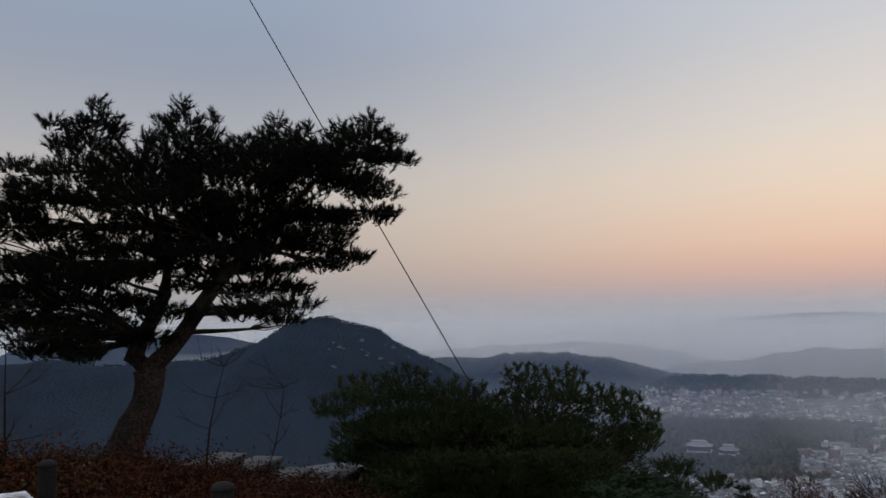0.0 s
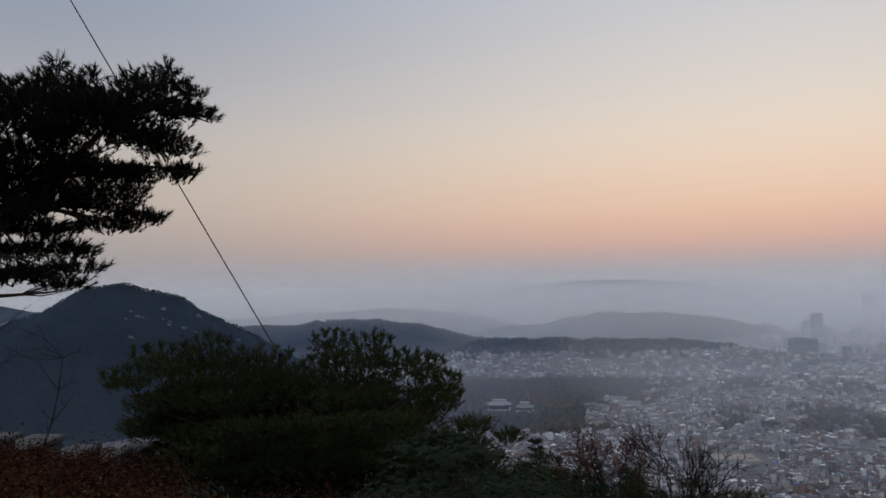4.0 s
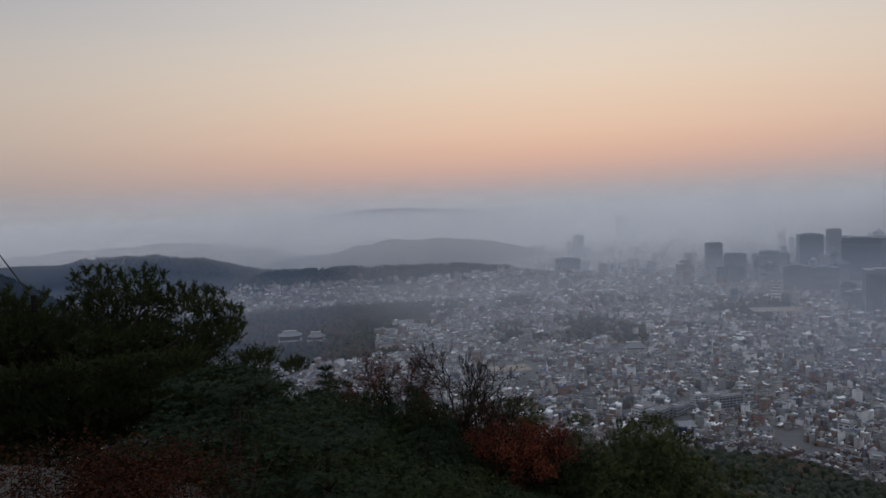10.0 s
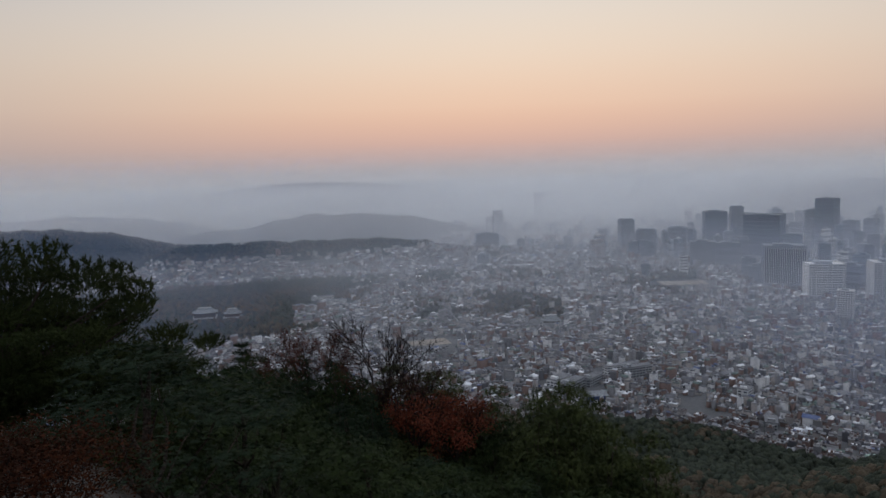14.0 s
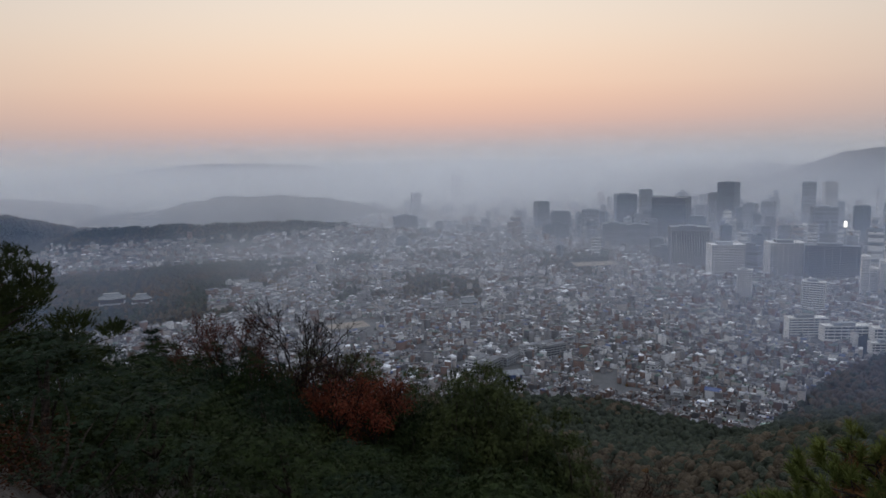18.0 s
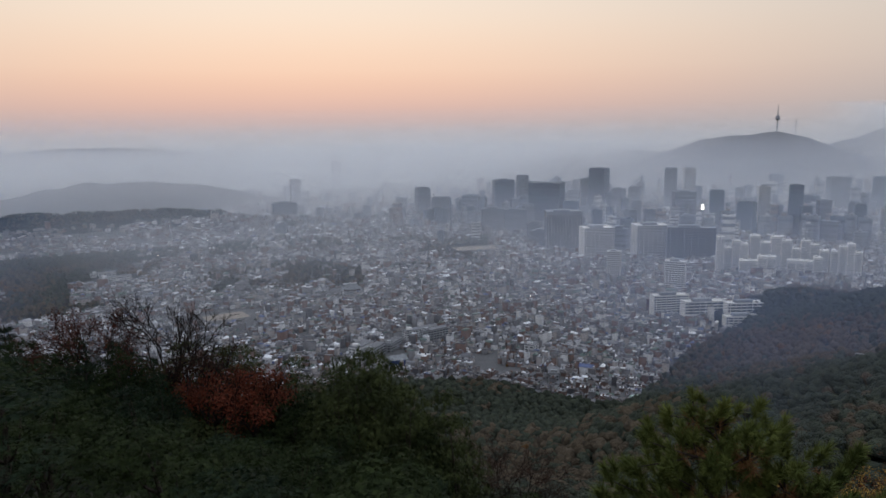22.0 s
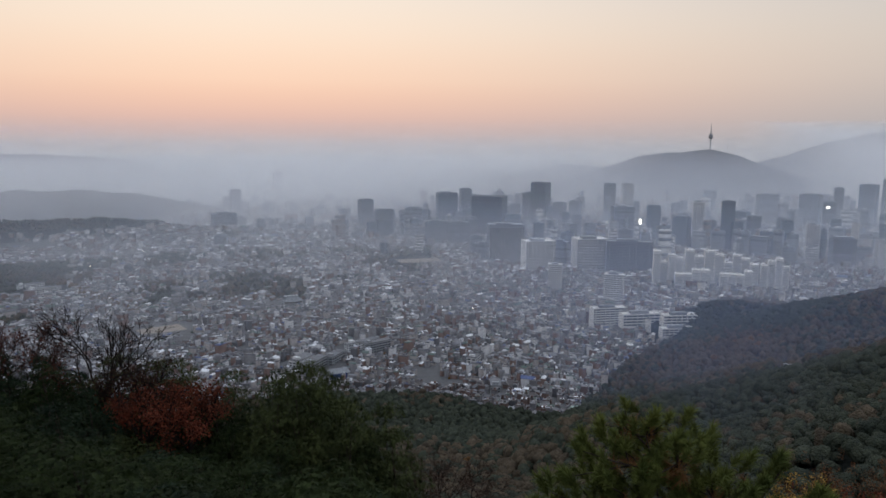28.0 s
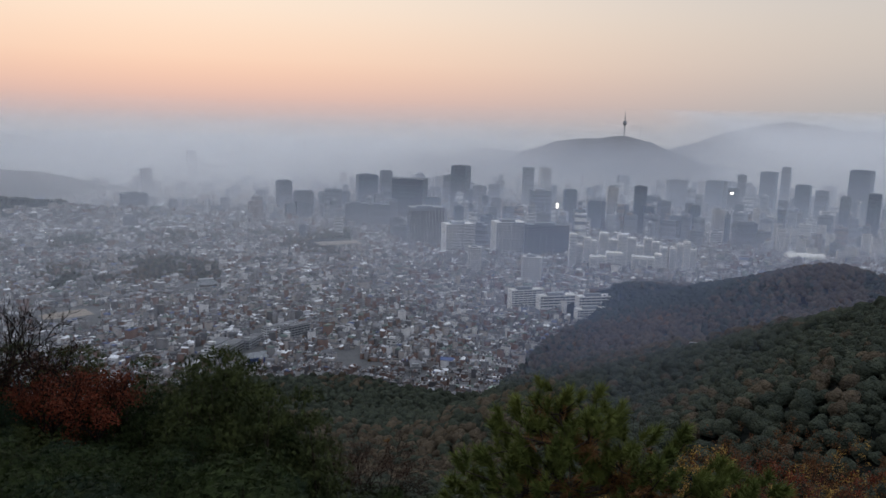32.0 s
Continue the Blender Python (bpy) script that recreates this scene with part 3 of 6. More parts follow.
def house_kind(flat, w, d, h):
    """One small house: walls, roof, and on flat roofs a stair hut and a parapet."""
    thing = empty("house")
    tagged(thing, "small grey house with a flat roof in a dense quarter" if flat else "low house with a pitched tiled roof in a dense quarter", "house", "houses of the old quarter")
    bm = bmesh.new()
    box_bm(bm, -w, w, -d, d, -1, h)
    part("wall", bm, M_WALLS, thing)
    bm = bmesh.new()
    if flat:
        box_bm(bm, -w - 0.25, w + 0.25, -d - 0.25, d + 0.25, h, h + 0.3)
        part("roof", bm, M_ROOFS, thing)
        bm = bmesh.new()
        for x0, x1, y0, y1 in ((-w - 0.2, w + 0.2, -d - 0.2, -d), (-w - 0.2, w + 0.2, d, d + 0.2), (-w - 0.2, -w, -d, d), (w, w + 0.2, -d, d)):
            box_bm(bm, x0, x1, y0, y1, h + 0.3, h + 1.1)
        part("parapet", bm, M_WALLS, thing)
        bm = bmesh.new()
        box_bm(bm, -w * 0.7, -w * 0.15, -d * 0.5, d * 0.2, h + 0.3, h + 2.6)
        part("stair_hut", bm, M_WALLS, thing)
    else:
        a = [bm.verts.new(p) for p in ((-w * 1.1, -d * 1.15, h), (w * 1.1, -d * 1.15, h), (w * 1.1, d * 1.15, h), (-w * 1.1, d * 1.15, h), (-w * 0.9, 0, h + d * 0.75), (w * 0.9, 0, h + d * 0.75))]
        for f in ((0, 1, 5, 4), (2, 3, 4, 5), (1, 2, 5), (3, 0, 4), (3, 2, 1, 0)):
            bm.faces.new([a[i] for i in f])
        part("roof", bm, M_ROOFS, thing)
    for i in range(2):
        bm = bmesh.new()
        x = (-0.5 + i) * w
        box_bm(bm, x - 0.7, x + 0.7, -d - 0.06, -d + 0.05, h * 0.35, h * 0.35 + 1.3)
        part("window", bm, M_GLASS, thing)
    return thing


def city_houses():
    rows = house_sites()
    r = np.hypot(rows[:, 0], rows[:, 1])
    az = np.degrees(np.arctan2(rows[:, 0], rows[:, 1]))
    # the nearest quarter, house by house
    near = np.argsort(np.where((az > 40) & (az < 74), r, 1e9))[:300]
    kinds = [house_kind(True, 3.5, 2.7, 6.5), house_kind(True, 3.9, 3.1, 9.5), house_kind(False, 3.7, 2.4, 3.6), house_kind(False, 3.2, 2.4, 5.2), house_kind(True, 2.9, 2.4, 4.2)]
    used = set()
    for i in near:
        x, y, z, w, d, h, turn = rows[i]
        k = int(rng.choice(5, p=[0.25, 0.15, 0.25, 0.15, 0.2]))
        m = pose(x, y, z + 1, 0, 0, math.degrees(turn))
        ob = kinds[k] if k not in used else copy_thing(kinds[k], m)
        used.add(k)
        ob.matrix_basis = m
    rest = np.delete(rows, near, axis=0)
    flat = rng.uniform(0, 1, len(rest)) < 0.62
    v1, f1 = boxes_np(rest)
    tagged(new("house_walls", mesh_np("house_walls", v1, f1, M_WALLS)), "crowded grey and brown house walls", "houses", kind="stuff")
    slabs = rest[flat].copy()
    slabs[:, 2] += slabs[:, 5]
    slabs[:, 3:5] += 0.3
    slabs[:, 5] = 0.5
    huts = rest[flat][rng.uniform(0, 1, flat.sum()) < 0.7].copy()
    huts[:, 2] += huts[:, 5] + 0.5
    huts[:, 0] += huts[:, 3] * 0.3
    huts[:, 3] *= rng.uniform(0.2, 0.45, len(huts))
    huts[:, 4] *= rng.uniform(0.25, 0.5, len(huts))
    huts[:, 5] = 2.4
    v2, f2 = boxes_np(np.concatenate([slabs, huts]))
    tagged(new("flat_roofs", mesh_np("flat_roofs", v2, f2, M_ROOFS)), "flat grey, white and green-painted house roofs", "roofs", kind="stuff")
    v3, f3 = gables_np(rest[~flat], 0.75)
    tagged(new("pitched_roofs", mesh_np("pitched_roofs", v3, f3, M_ROOFS)), "pitched dark and pale tiled house roofs", "roofs", kind="stuff")


def boxes_part(name, rows, material, parent):
    bm = bmesh.new()
    for q in rows:
        box_bm(bm, *q)
    return part(name, bm, material, parent)


TOWERS = [
    (41.9, 2900, 37, 117, 'slab'),
    (45.1, 3600, 42, 159, 'slab'),
    (51.8, 2600, 46, 96, 'slab'),
    (52.8, 4700, 28, 202, 'slab'),
    (53.4, 4700, 28, 203, 'slab'),
    (58.2, 2600, 70, 122, 'dark'),
    (59.7, 2650, 39, 133, 'slab'),
    (61.6, 2350, 102, 129, 'dark'),
    (62.9, 1850, 91, 93, 'fin'),
    (53.3, 2350, 60, 82, 'slab'),
    (55.6, 2400, 55, 86, 'slab'),
    (57.4, 2150, 68, 68, 'slab'),
    (59.1, 2150, 65, 65, 'slab'),
    (41.0, 2500, 78, 64, 'slab'),
    (64.7, 2750, 47, 115, 'slab'),
    (65.6, 2700, 59, 157, 'dark'),
    (70.9, 2800, 44, 150, 'slab'),
    (72.2, 2850, 43, 150, 'pale'),
    (74.2, 2300, 40, 110, 'dark'),
    (71.9, 2320, 62, 106, 'slab'),
]
TOWERS += [
    (77.4, 2200, 32, 133, 'pale'),
    (79.5, 2100, 33, 145, 'dark'),
    (76.3, 2150, 42, 92, 'dark'),
    (81.3, 2150, 30, 103, 'slab'),
    (83.5, 2100, 27, 97, 'dark'),
    (82.1, 2900, 68, 119, 'slab'),
    (84.9, 2900, 66, 121, 'dark'),
    (86.6, 2900, 28, 149, 'slab'),
    (88.4, 3000, 56, 159, 'dark'),
    (89.5, 3050, 32, 177, 'slab'),
    (90.7, 2700, 46, 132, 'dark'),
    (94.2, 2900, 70, 181, 'dark'),
    (93.4, 2300, 25, 130, 'slab'),
    (95.1, 2300, 31, 143, 'dark'),
    (69.5, 1700, 73, 80, 'band'),
    (72.5, 1660, 101, 81, 'glass'),
    (65.5, 1720, 72, 69, 'band'),
    (67.3, 1780, 40, 60, 'slab'),
    (66.9, 1450, 27, 57, 'pale'),
    (71.5, 1330, 36, 62, 'pale'),
]
TOWERS += [
    (75.4, 1480, 57, 90, 'apt'),
    (78.0, 1490, 72, 93, 'apt'),
    (80.6, 1490, 61, 93, 'apt'),
    (82.9, 1480, 50, 94, 'apt'),
    (71.1, 1130, 55, 44, 'school'),
    (73.6, 1080, 61, 49, 'school'),
    (76.5, 1040, 52, 60, 'school'),
    (76.3, 1000, 44, 48, 'school'),
    (91.9, 2600, 34, 124, 'slab'),
    (85.2, 2000, 30, 101, 'pale'),
    (87.8, 2050, 17, 106, 'pale'),
    (78.5, 2200, 18, 79, 'slab'),
    (61.4, 1900, 60, 36, 'slab'),
    (67.8, 2300, 31, 47, 'slab'),
    (67.1, 2600, 40, 91, 'slab'),
    (87.1, 1900, 51, 83, 'slab'),
    (86.1, 2680, 38, 112, 'slab'),
    (77.2, 1425, 62, 68, 'apt'),
    (80.3, 1430, 56, 66, 'apt'),
    (80.2, 2085, 26, 92, 'dark'),
]
SKIN = {"dark": M_OFFICE, "fin": M_SLAB, "slab": M_SLAB, "band": M_PALE, "glass": M_SLAB, "pale": M_PALE, "apt": M_PALE, "school": M_PALE}
WORDS = {"dark": ("dark glass office tower in the haze", "tower"), "fin": ("grey government office block with tall upright fins", "office"), "slab": ("grey concrete office tower in the haze", "tower"), "band": ("pale office block with long window bands", "office"), "glass": ("blue-green glazed apartment slab", "apartments"), "pale": ("pale rendered tower block", "tower"), "apt": ("white stepped apartment block", "apartments"), "school": ("white school building with rows of windows", "school")}


def share(name, me, parent, places):
    for p in places:
        ob = new(name, me)
        ob.parent = parent
        ob.location = p


def box_mesh(name, material, *q):
    bm = bmesh.new()
    box_bm(bm, *q)
    me = bpy.data.meshes.new(name)
    bm.to_mesh(me)
    bm.free()
    me.materials.append(material)
    return me


def tower(az, r, w, top, kind, seed):
    rand = random.Random(seed)
    p = spot(az, r)
    base = max(0, ground_at(p.x, p.y))
    h = max(10, top - base)
    d = w * (0.3 if kind in ("apt", "glass", "school") else rand.uniform(0.5, 0.85))
    name = {"apt": "apartment_block", "glass": "apartment_block", "school": "school_building", "band": "office_block", "fin": "office_block"}.get(kind, "office_tower")
    turn = -az + (rand.uniform(-25, 25) if kind in ("dark", "slab", "pale") else {"fin": 8, "band": 18, "school": 25}.get(kind, 6))
    thing = tagged(empty(name, (p.x, p.y, base), turn), *WORDS[kind])
    x, y = w / 2, d / 2
    skin = SKIN[kind]
    floors = max(3, int(h / 3.6))
    if seed >= 400:
        floors = 6
    if kind == "apt":
        # wings of unequal height, each with recessed window columns
        wings = 4
        for i in range(wings):
            x0, x1 = -x + w * i / wings, -x + w * (i + 1) / wings - 0.4
            hh = h * rand.choice((0.66, 0.8, 0.9, 1.0))
            sh = rand.choice((0, 4, 9))
            boxes_part("wing", [(x0, x1, -y - sh, y - sh, -3, hh)], skin, thing)
            boxes_part("lift_house", [(x0 + 2, x0 + 6, -y * 0.2 - sh, y * 0.5 - sh, hh, hh + 2.2)], skin, thing)
            me = box_mesh("window_band", M_OFFICE, x0 + 1.2, x1 - 1.2, -y - sh - 0.12, -y - sh + 0.3, 0, 1.1)
            share("window_band", me, thing, [(0, 0, 1.2 + 3 * k) for k in range(int(hh / 3) - 1)])
        return
    crown = rand.random() < 0.5
    boxes_part("body", [(-x, x, -y, y, -3, h)], skin, thing)
    boxes_part("parapet", [(-x - .2, x + .2, -y - .2, -y + .3, h, h + 1.4), (-x - .2, x + .2, y - .3, y + .2, h, h + 1.4), (-x - .2, -x + .3, -y + .3, y - .3, h, h + 1.4), (x - .3, x + .2, -y + .3, y - .3, h, h + 1.4)], skin, thing)
    boxes_part("plant_room", [(-x * 0.55, x * 0.35, -y * 0.5, y * 0.5, h, h + rand.uniform(3, 6))], M_SLAB, thing)
    if kind == "fin":
        me = box_mesh("fin", M_PALE, -0.45, 0.45, -1.3, 0.2, 5, h - 5)
        n = 24
        share("fin", me, thing, [(-x + w * (k + 0.5) / n, -y, 0) for k in range(n)])
        me = box_mesh("glazing", M_GLASS, -w / n / 2 + 0.5, w / n / 2 - 0.5, -0.15, 0.1, 6, h - 7)
        share("glazing", me, thing, [(-x + w * k / n, -y, 0) for k in range(1, n)])
        me = box_mesh("fin", M_PALE, -0.2, 1.3, -0.45, 0.45, 5, h - 5)
        m = 9
        share("fin", me, thing, [(x, -y + d * (k + 0.5) / m, 0) for k in range(m)])
    elif kind in ("band", "school", "glass", "pale"):
        step = h / floors
        me = box_mesh("window_band", M_GLASS, -x + 0.8, x - 0.8, -y - 0.12, -y + 0.3, 0, step * 0.5)
        share("window_band", me, thing, [(0, 0, step * (k + 0.35)) for k in range(floors)])
        me = box_mesh("window_band", M_GLASS, x - 0.3, x + 0.12, -y + 0.8, y - 0.8, 0, step * 0.5)
        share("window_band", me, thing, [(0, 0, step * (k + 0.35)) for k in range(floors)])
        me = box_mesh("pier", skin, -0.5, 0.5, -0.35, 0.1, 0, h)
        share("pier", me, thing, [(-x + w * (k + 0.5) / 7, -y, 0) for k in range(7)])
    else:
        step = h / max(4, floors // 3)
        me = box_mesh("window_band", M_BAND if kind == "slab" else M_BAND_DARK, -x - 0.15, x + 0.15, -y - 0.15, y + 0.15, 0, step * (0.55 if kind == "slab" else 0.16))
        share("window_band", me, thing, [(0, 0, step * (k + 0.3)) for k in range(max(4, floors // 3))])
        if crown:
            boxes_part("crown", [(-x * 0.8, x * 0.8, -y * 0.8, y * 0.8, h, h + 5)], skin, thing)


def plain_block(az, r, w, d, h, turn, skin, name="school_building", label="long pale school building with window bands", category="school"):
    """A lower block of the near quarter with bands of windows on all sides."""
    p = spot(az, r)
    base = ground_at(p.x, p.y)
    thing = tagged(empty(name, (p.x, p.y, base), turn), label, category)
    x, y = w / 2, d / 2
    boxes_part("body", [(-x, x, -y, y, -3, h)], skin, thing)
    boxes_part("roof", [(-x - 0.5, x + 0.5, -y - 0.5, y + 0.5, h, h + 0.6)], M_ROOF, thing)
    boxes_part("stair_hut", [(-x * 0.8, -x * 0.55, -y * 0.6, y * 0.6, h + 0.6, h + 3.4)], skin, thing)
    for k in range(int(h / 3.4)):
        z = 1.1 + 3.4 * k
        for sx, sy, a, b in ((-1, 0, y, 0), (1, 0, y, 0), (0, -1, x, 0), (0, 1, x, 0)):
            n = max(2, int(a * 2 / 5))
            for i in range(n):
                c = -a + 2 * a * (i + 0.5) / n
                if sx:
                    q = (sx * x - 0.1, sx * x + 0.1, c - 1.8, c + 1.8, z, z + 1.6)
                else:
                    q = (c - 1.8, c + 1.8, sy * y - 0.1, sy * y + 0.1, z, z + 1.6)
                boxes_part("window", [q], M_GLASS, thing)
    return thing


def apartments_far():
    """Slim pale apartment towers on the plain past the wooded spur."""
    rand = random.Random(5)
    for i in range(16):
        az, r = 88.5 + 0.62 * i + rand.uniform(-0.2, 0.2), rand.uniform(1750, 2150)
        tower(az, r, 20, 38 + rand.uniform(10, 34), "pale", 200 + i)


def more_towers():
    """The crowd of lesser office blocks between the tall ones."""
    rand = random.Random(31)
    for i in range(60):
        az = rand.uniform(40, 99)
        r = rand.uniform(1950, 3600)
        lim = np.interp(az, (40, 50, 58, 75, 99), (40, 50, 75, 85, 95))
        tower(az, r, rand.uniform(22, 52), rand.uniform(0.45, 1.0) * lim + (r - 1950) * 0.012, rand.choice(("dark", "slab", "slab", "slab", "dark")), 400 + i)


def low_crowd():
    """Narrow mid-rise blocks that fill the streets between the towers."""
    rand = random.Random(47)
    for i in range(45):
        az, r = rand.uniform(50, 98), rand.uniform(1900, 2700)
        tower(az, r, rand.uniform(14, 30), rand.uniform(24, 70), rand.choice(("slab", "slab", "pale", "dark")), 500 + i)


def middling_blocks():
    """The mass of middling blocks that fill the streets of the centre: body, roof hut and window bands."""
    rand = np.random.default_rng(77)
    bodies, bands, huts = [], [], []
    while len(bodies) < 420:
        az = rand.uniform(38, 99)
        r = math.sqrt(rand.uniform(1880 ** 2, 3500 ** 2))
        if r < np.interp(az, (38, 50, 58, 66, 72, 99), (2700, 2250, 2150, 1900, 1880, 1800)):
            continue
        x, y = spot(az, r).xy
        if on_feature(np.array([x]), np.array([y]))[0]:
            continue
        g = ground_at(x, y)
        lim = np.interp(az, (38, 52, 60, 70, 99), (28, 44, 62, 74, 80)) + (r - 1900) * 0.012
        h = lim * rand.uniform(0.25, 1.0) ** 1.3 + 9
        w, d = rand.uniform(6, 17), rand.uniform(6, 12)
        turn = radians(-az) + rand.normal(0, 0.35)
        bodies.append((x, y, g - 2, w, d, h + 2, turn))
        n = int(rand.integers(3, 7))
        for k in range(n):
            bands.append((x, y, g + h * (k + 0.4) / n, w + 0.2, d + 0.2, h / n * rand.uniform(0.3, 0.5), turn))
        c, s = math.cos(turn), math.sin(turn)
        off = rand.uniform(-0.4, 0.4) * w
        huts.append((x + off * c, y + off * s, g + h, w * rand.uniform(0.2, 0.45), d * rand.uniform(0.3, 0.6), rand.uniform(3, 6), turn))
    for name, rows, material in (("middling_blocks", bodies + huts, M_CROWD), ("block_windows", bands, M_CROWD_BAND)):
        tagged(new(name, mesh_np(name, *boxes_np(rows), material)), "crowd of grey and pale middling city blocks", "buildings", kind="stuff")


M_CROWD = pick_mat("middling_block_walls", [(0.3, (0.2, 0.21, 0.235)), (0.25, (0.32, 0.32, 0.33)), (0.15, (0.13, 0.15, 0.185)), (0.12, (0.25, 0.19, 0.17)), (0.18, (0.6, 0.59, 0.58))], rough=0.6, scale=0.05)
M_CROWD_BAND = pick_mat("middling_block_windows", [(0.5, (0.13, 0.145, 0.17)), (0.5, (0.19, 0.2, 0.22))], rough=0.3, scale=0.05)


def sight_tower():
    """The needle-shaped lookout tower on the far wooded hill."""
    p = spot(78.0, 4500)
    base = EYE + 4500 * math.tan(radians(-0.3)) - 4
    thing = tagged(empty("lookout_tower", (p.x, p.y, base)), "slim lookout tower with a round deck and a mast", "tower")

    def lathe(name, prof, material, sides=20):
        bm = bmesh.new()
        rings = [[bm.verts.new((r * math.cos(6.2832 * k / sides), r * math.sin(6.2832 * k / sides), z * 0.84)) for k in range(sides)] for r, z in prof]
        for a, b in zip(rings, rings[1:]):
            for k in range(sides):
                bm.faces.new((a[k], a[(k + 1) % sides], b[(k + 1) % sides], b[k]))
        bm.faces.new(rings[-1])
        part(name, bm, material, thing)

    lathe("shaft", [(6, -6), (4.5, 20), (4, 84)], M_CONC)
    lathe("deck", [(4, 82), (10, 88), (12.5, 93), (12.5, 101), (10, 105), (11, 108), (10, 113), (4, 117)], M_SLAB)
    lathe("mast", [(3, 117), (2.8, 140), (1.8, 141), (1.6, 165), (1.0, 166), (0.8, 186)], M_SLAB, 10)
    p = spot(79.2, 4500)
    mast = tagged(empty("radio_mast", (p.x, p.y, base - 20)), "thin steel radio mast on the hill", "mast")
    bm = bmesh.new()
    box_bm(bm, -1.2, 1.2, -1.2, 1.2, -6, 95)
    part("mast", bm, M_SLAB, mast)


def hall(az, r, w, d, turn, h=9):
    """A palace hall with a swept hip roof."""
    p = spot(az, r)
    base = ground_at(p.x, p.y)
    thing = tagged(empty("palace_hall", (p.x, p.y, base), turn), "traditional hall with a swept grey tiled roof among woods", "hall")
    boxes_part("platform", [(-w / 2 - 3, w / 2 + 3, -d / 2 - 3, d / 2 + 3, -3, 3)], M_CONC, thing)
    boxes_part("wall", [(-w / 2, w / 2, -d / 2, d / 2, 3, h)], M_STONE, thing)
    me = box_mesh("column", M_BRICK, -0.4, 0.4, -0.4, 0.4, 3, h)
    share("column", me, thing, [(-w / 2 + w * k / 8, -d / 2 - 1.2, 0) for k in range(9)])
    bm = bmesh.new()
    n = 8
    prof = [(1.0, 0.0), (0.75, 1.2), (0.5, 3.2), (0.25, 6.0), (0.0, 10.0)]
    rings = []
    for s, z in prof:
        hw, hd = w / 2 * (0.62 + 0.58 * s), d / 2 * (0.03 + 1.35 * s)
        ring = []
        for cx, cy in ((-1, -1), (1, -1), (1, 1), (-1, 1)):
            for k in range(n):
                t = k / n
                ax, ay = cx * hw, cy * hd
                nx, ny = {(-1, -1): (1, -1), (1, -1): (1, 1), (1, 1): (-1, 1), (-1, 1): (-1, -1)}[(cx, cy)]
                px, py = ax + (nx * hw - ax) * t, ay + (ny * hd - ay) * t
                lift = 2.2 * s * s * abs(2 * t - 1) ** 3
                ring.append(bm.verts.new((px, py, h + z + lift)))
        rings.append(ring)
    for a, b in zip(rings, rings[1:]):
        for k in range(4 * n):
            bm.faces.new((a[k], a[(k + 1) % (4 * n)], b[(k + 1) % (4 * n)], b[k]))
    part("roof", bm, M_TILE, thing, "swept grey tile roof")
    boxes_part("ridge", [(-w * 0.33, w * 0.33, -0.8, 0.8, h + 9.6, h + 11)], M_WHITE, thing)


def lit_screens():
    for az, el, r, w, h in ((73.25, -5.75, 2240, 7, 16), (86.0, -4.2, 2650, 10, 7), (80.2, -6.1, 2060, 4, 6), (94.2, -4.3, 2820, 14, 4)):
        p = sight(az, el, r)
        thing = tagged(empty("advertising_screen", p, -az), "bright lit advertising screen on an office tower", "screen")
        boxes_part("panel", [(-w / 2, w / 2, -0.5, 0, -h / 2, h / 2)], M_LIT, thing)
        boxes_part("frame", [(-w / 2 - 1, w / 2 + 1, 0.05, 1.0, -h / 2 - 1, h / 2 + 1)], M_STEEL, thing)
        boxes_part("support", [(-1.5, 1.5, 1.0, 6, h * 0.1 - p.z, h / 2)], M_SLAB, thing)


def street_lights():
    rand = random.Random(9)
    for az, el in ((48.9, -2.9), (56.5, -4.6), (57.3, -4.4), (34, -4.0), (24.6, -4.0), (38.1, -6.2), (37.0, -4.4), (75.9, -4.2), (92.2, -5.1), (60.4, -12.9), (83.5, -9.2), (40.2, -7.4), (35.2, -7.8), (31.6, -8.7), (86.3, -6.4)):
        r = min(3400, (EYE - 14) / math.tan(radians(-el)))
        p = spot(az, r)
        base = ground_at(p.x, p.y)
        thing = tagged(empty("street_lamp", (p.x, p.y, base)), "lit street lamp among the houses", "lamp")
        boxes_part("post", [(-0.2, 0.2, -0.2, 0.2, -1, 13)], M_STEEL, thing)
        bm = bmesh.new()
        bmesh.ops.create_icosphere(bm, subdivisions=2, radius=0.3 + r / 6500)
        bmesh.ops.translate(bm, verts=bm.verts, vec=(0, 0, 13.5))
        part("lamp_head", bm, M_LAMP, thing)


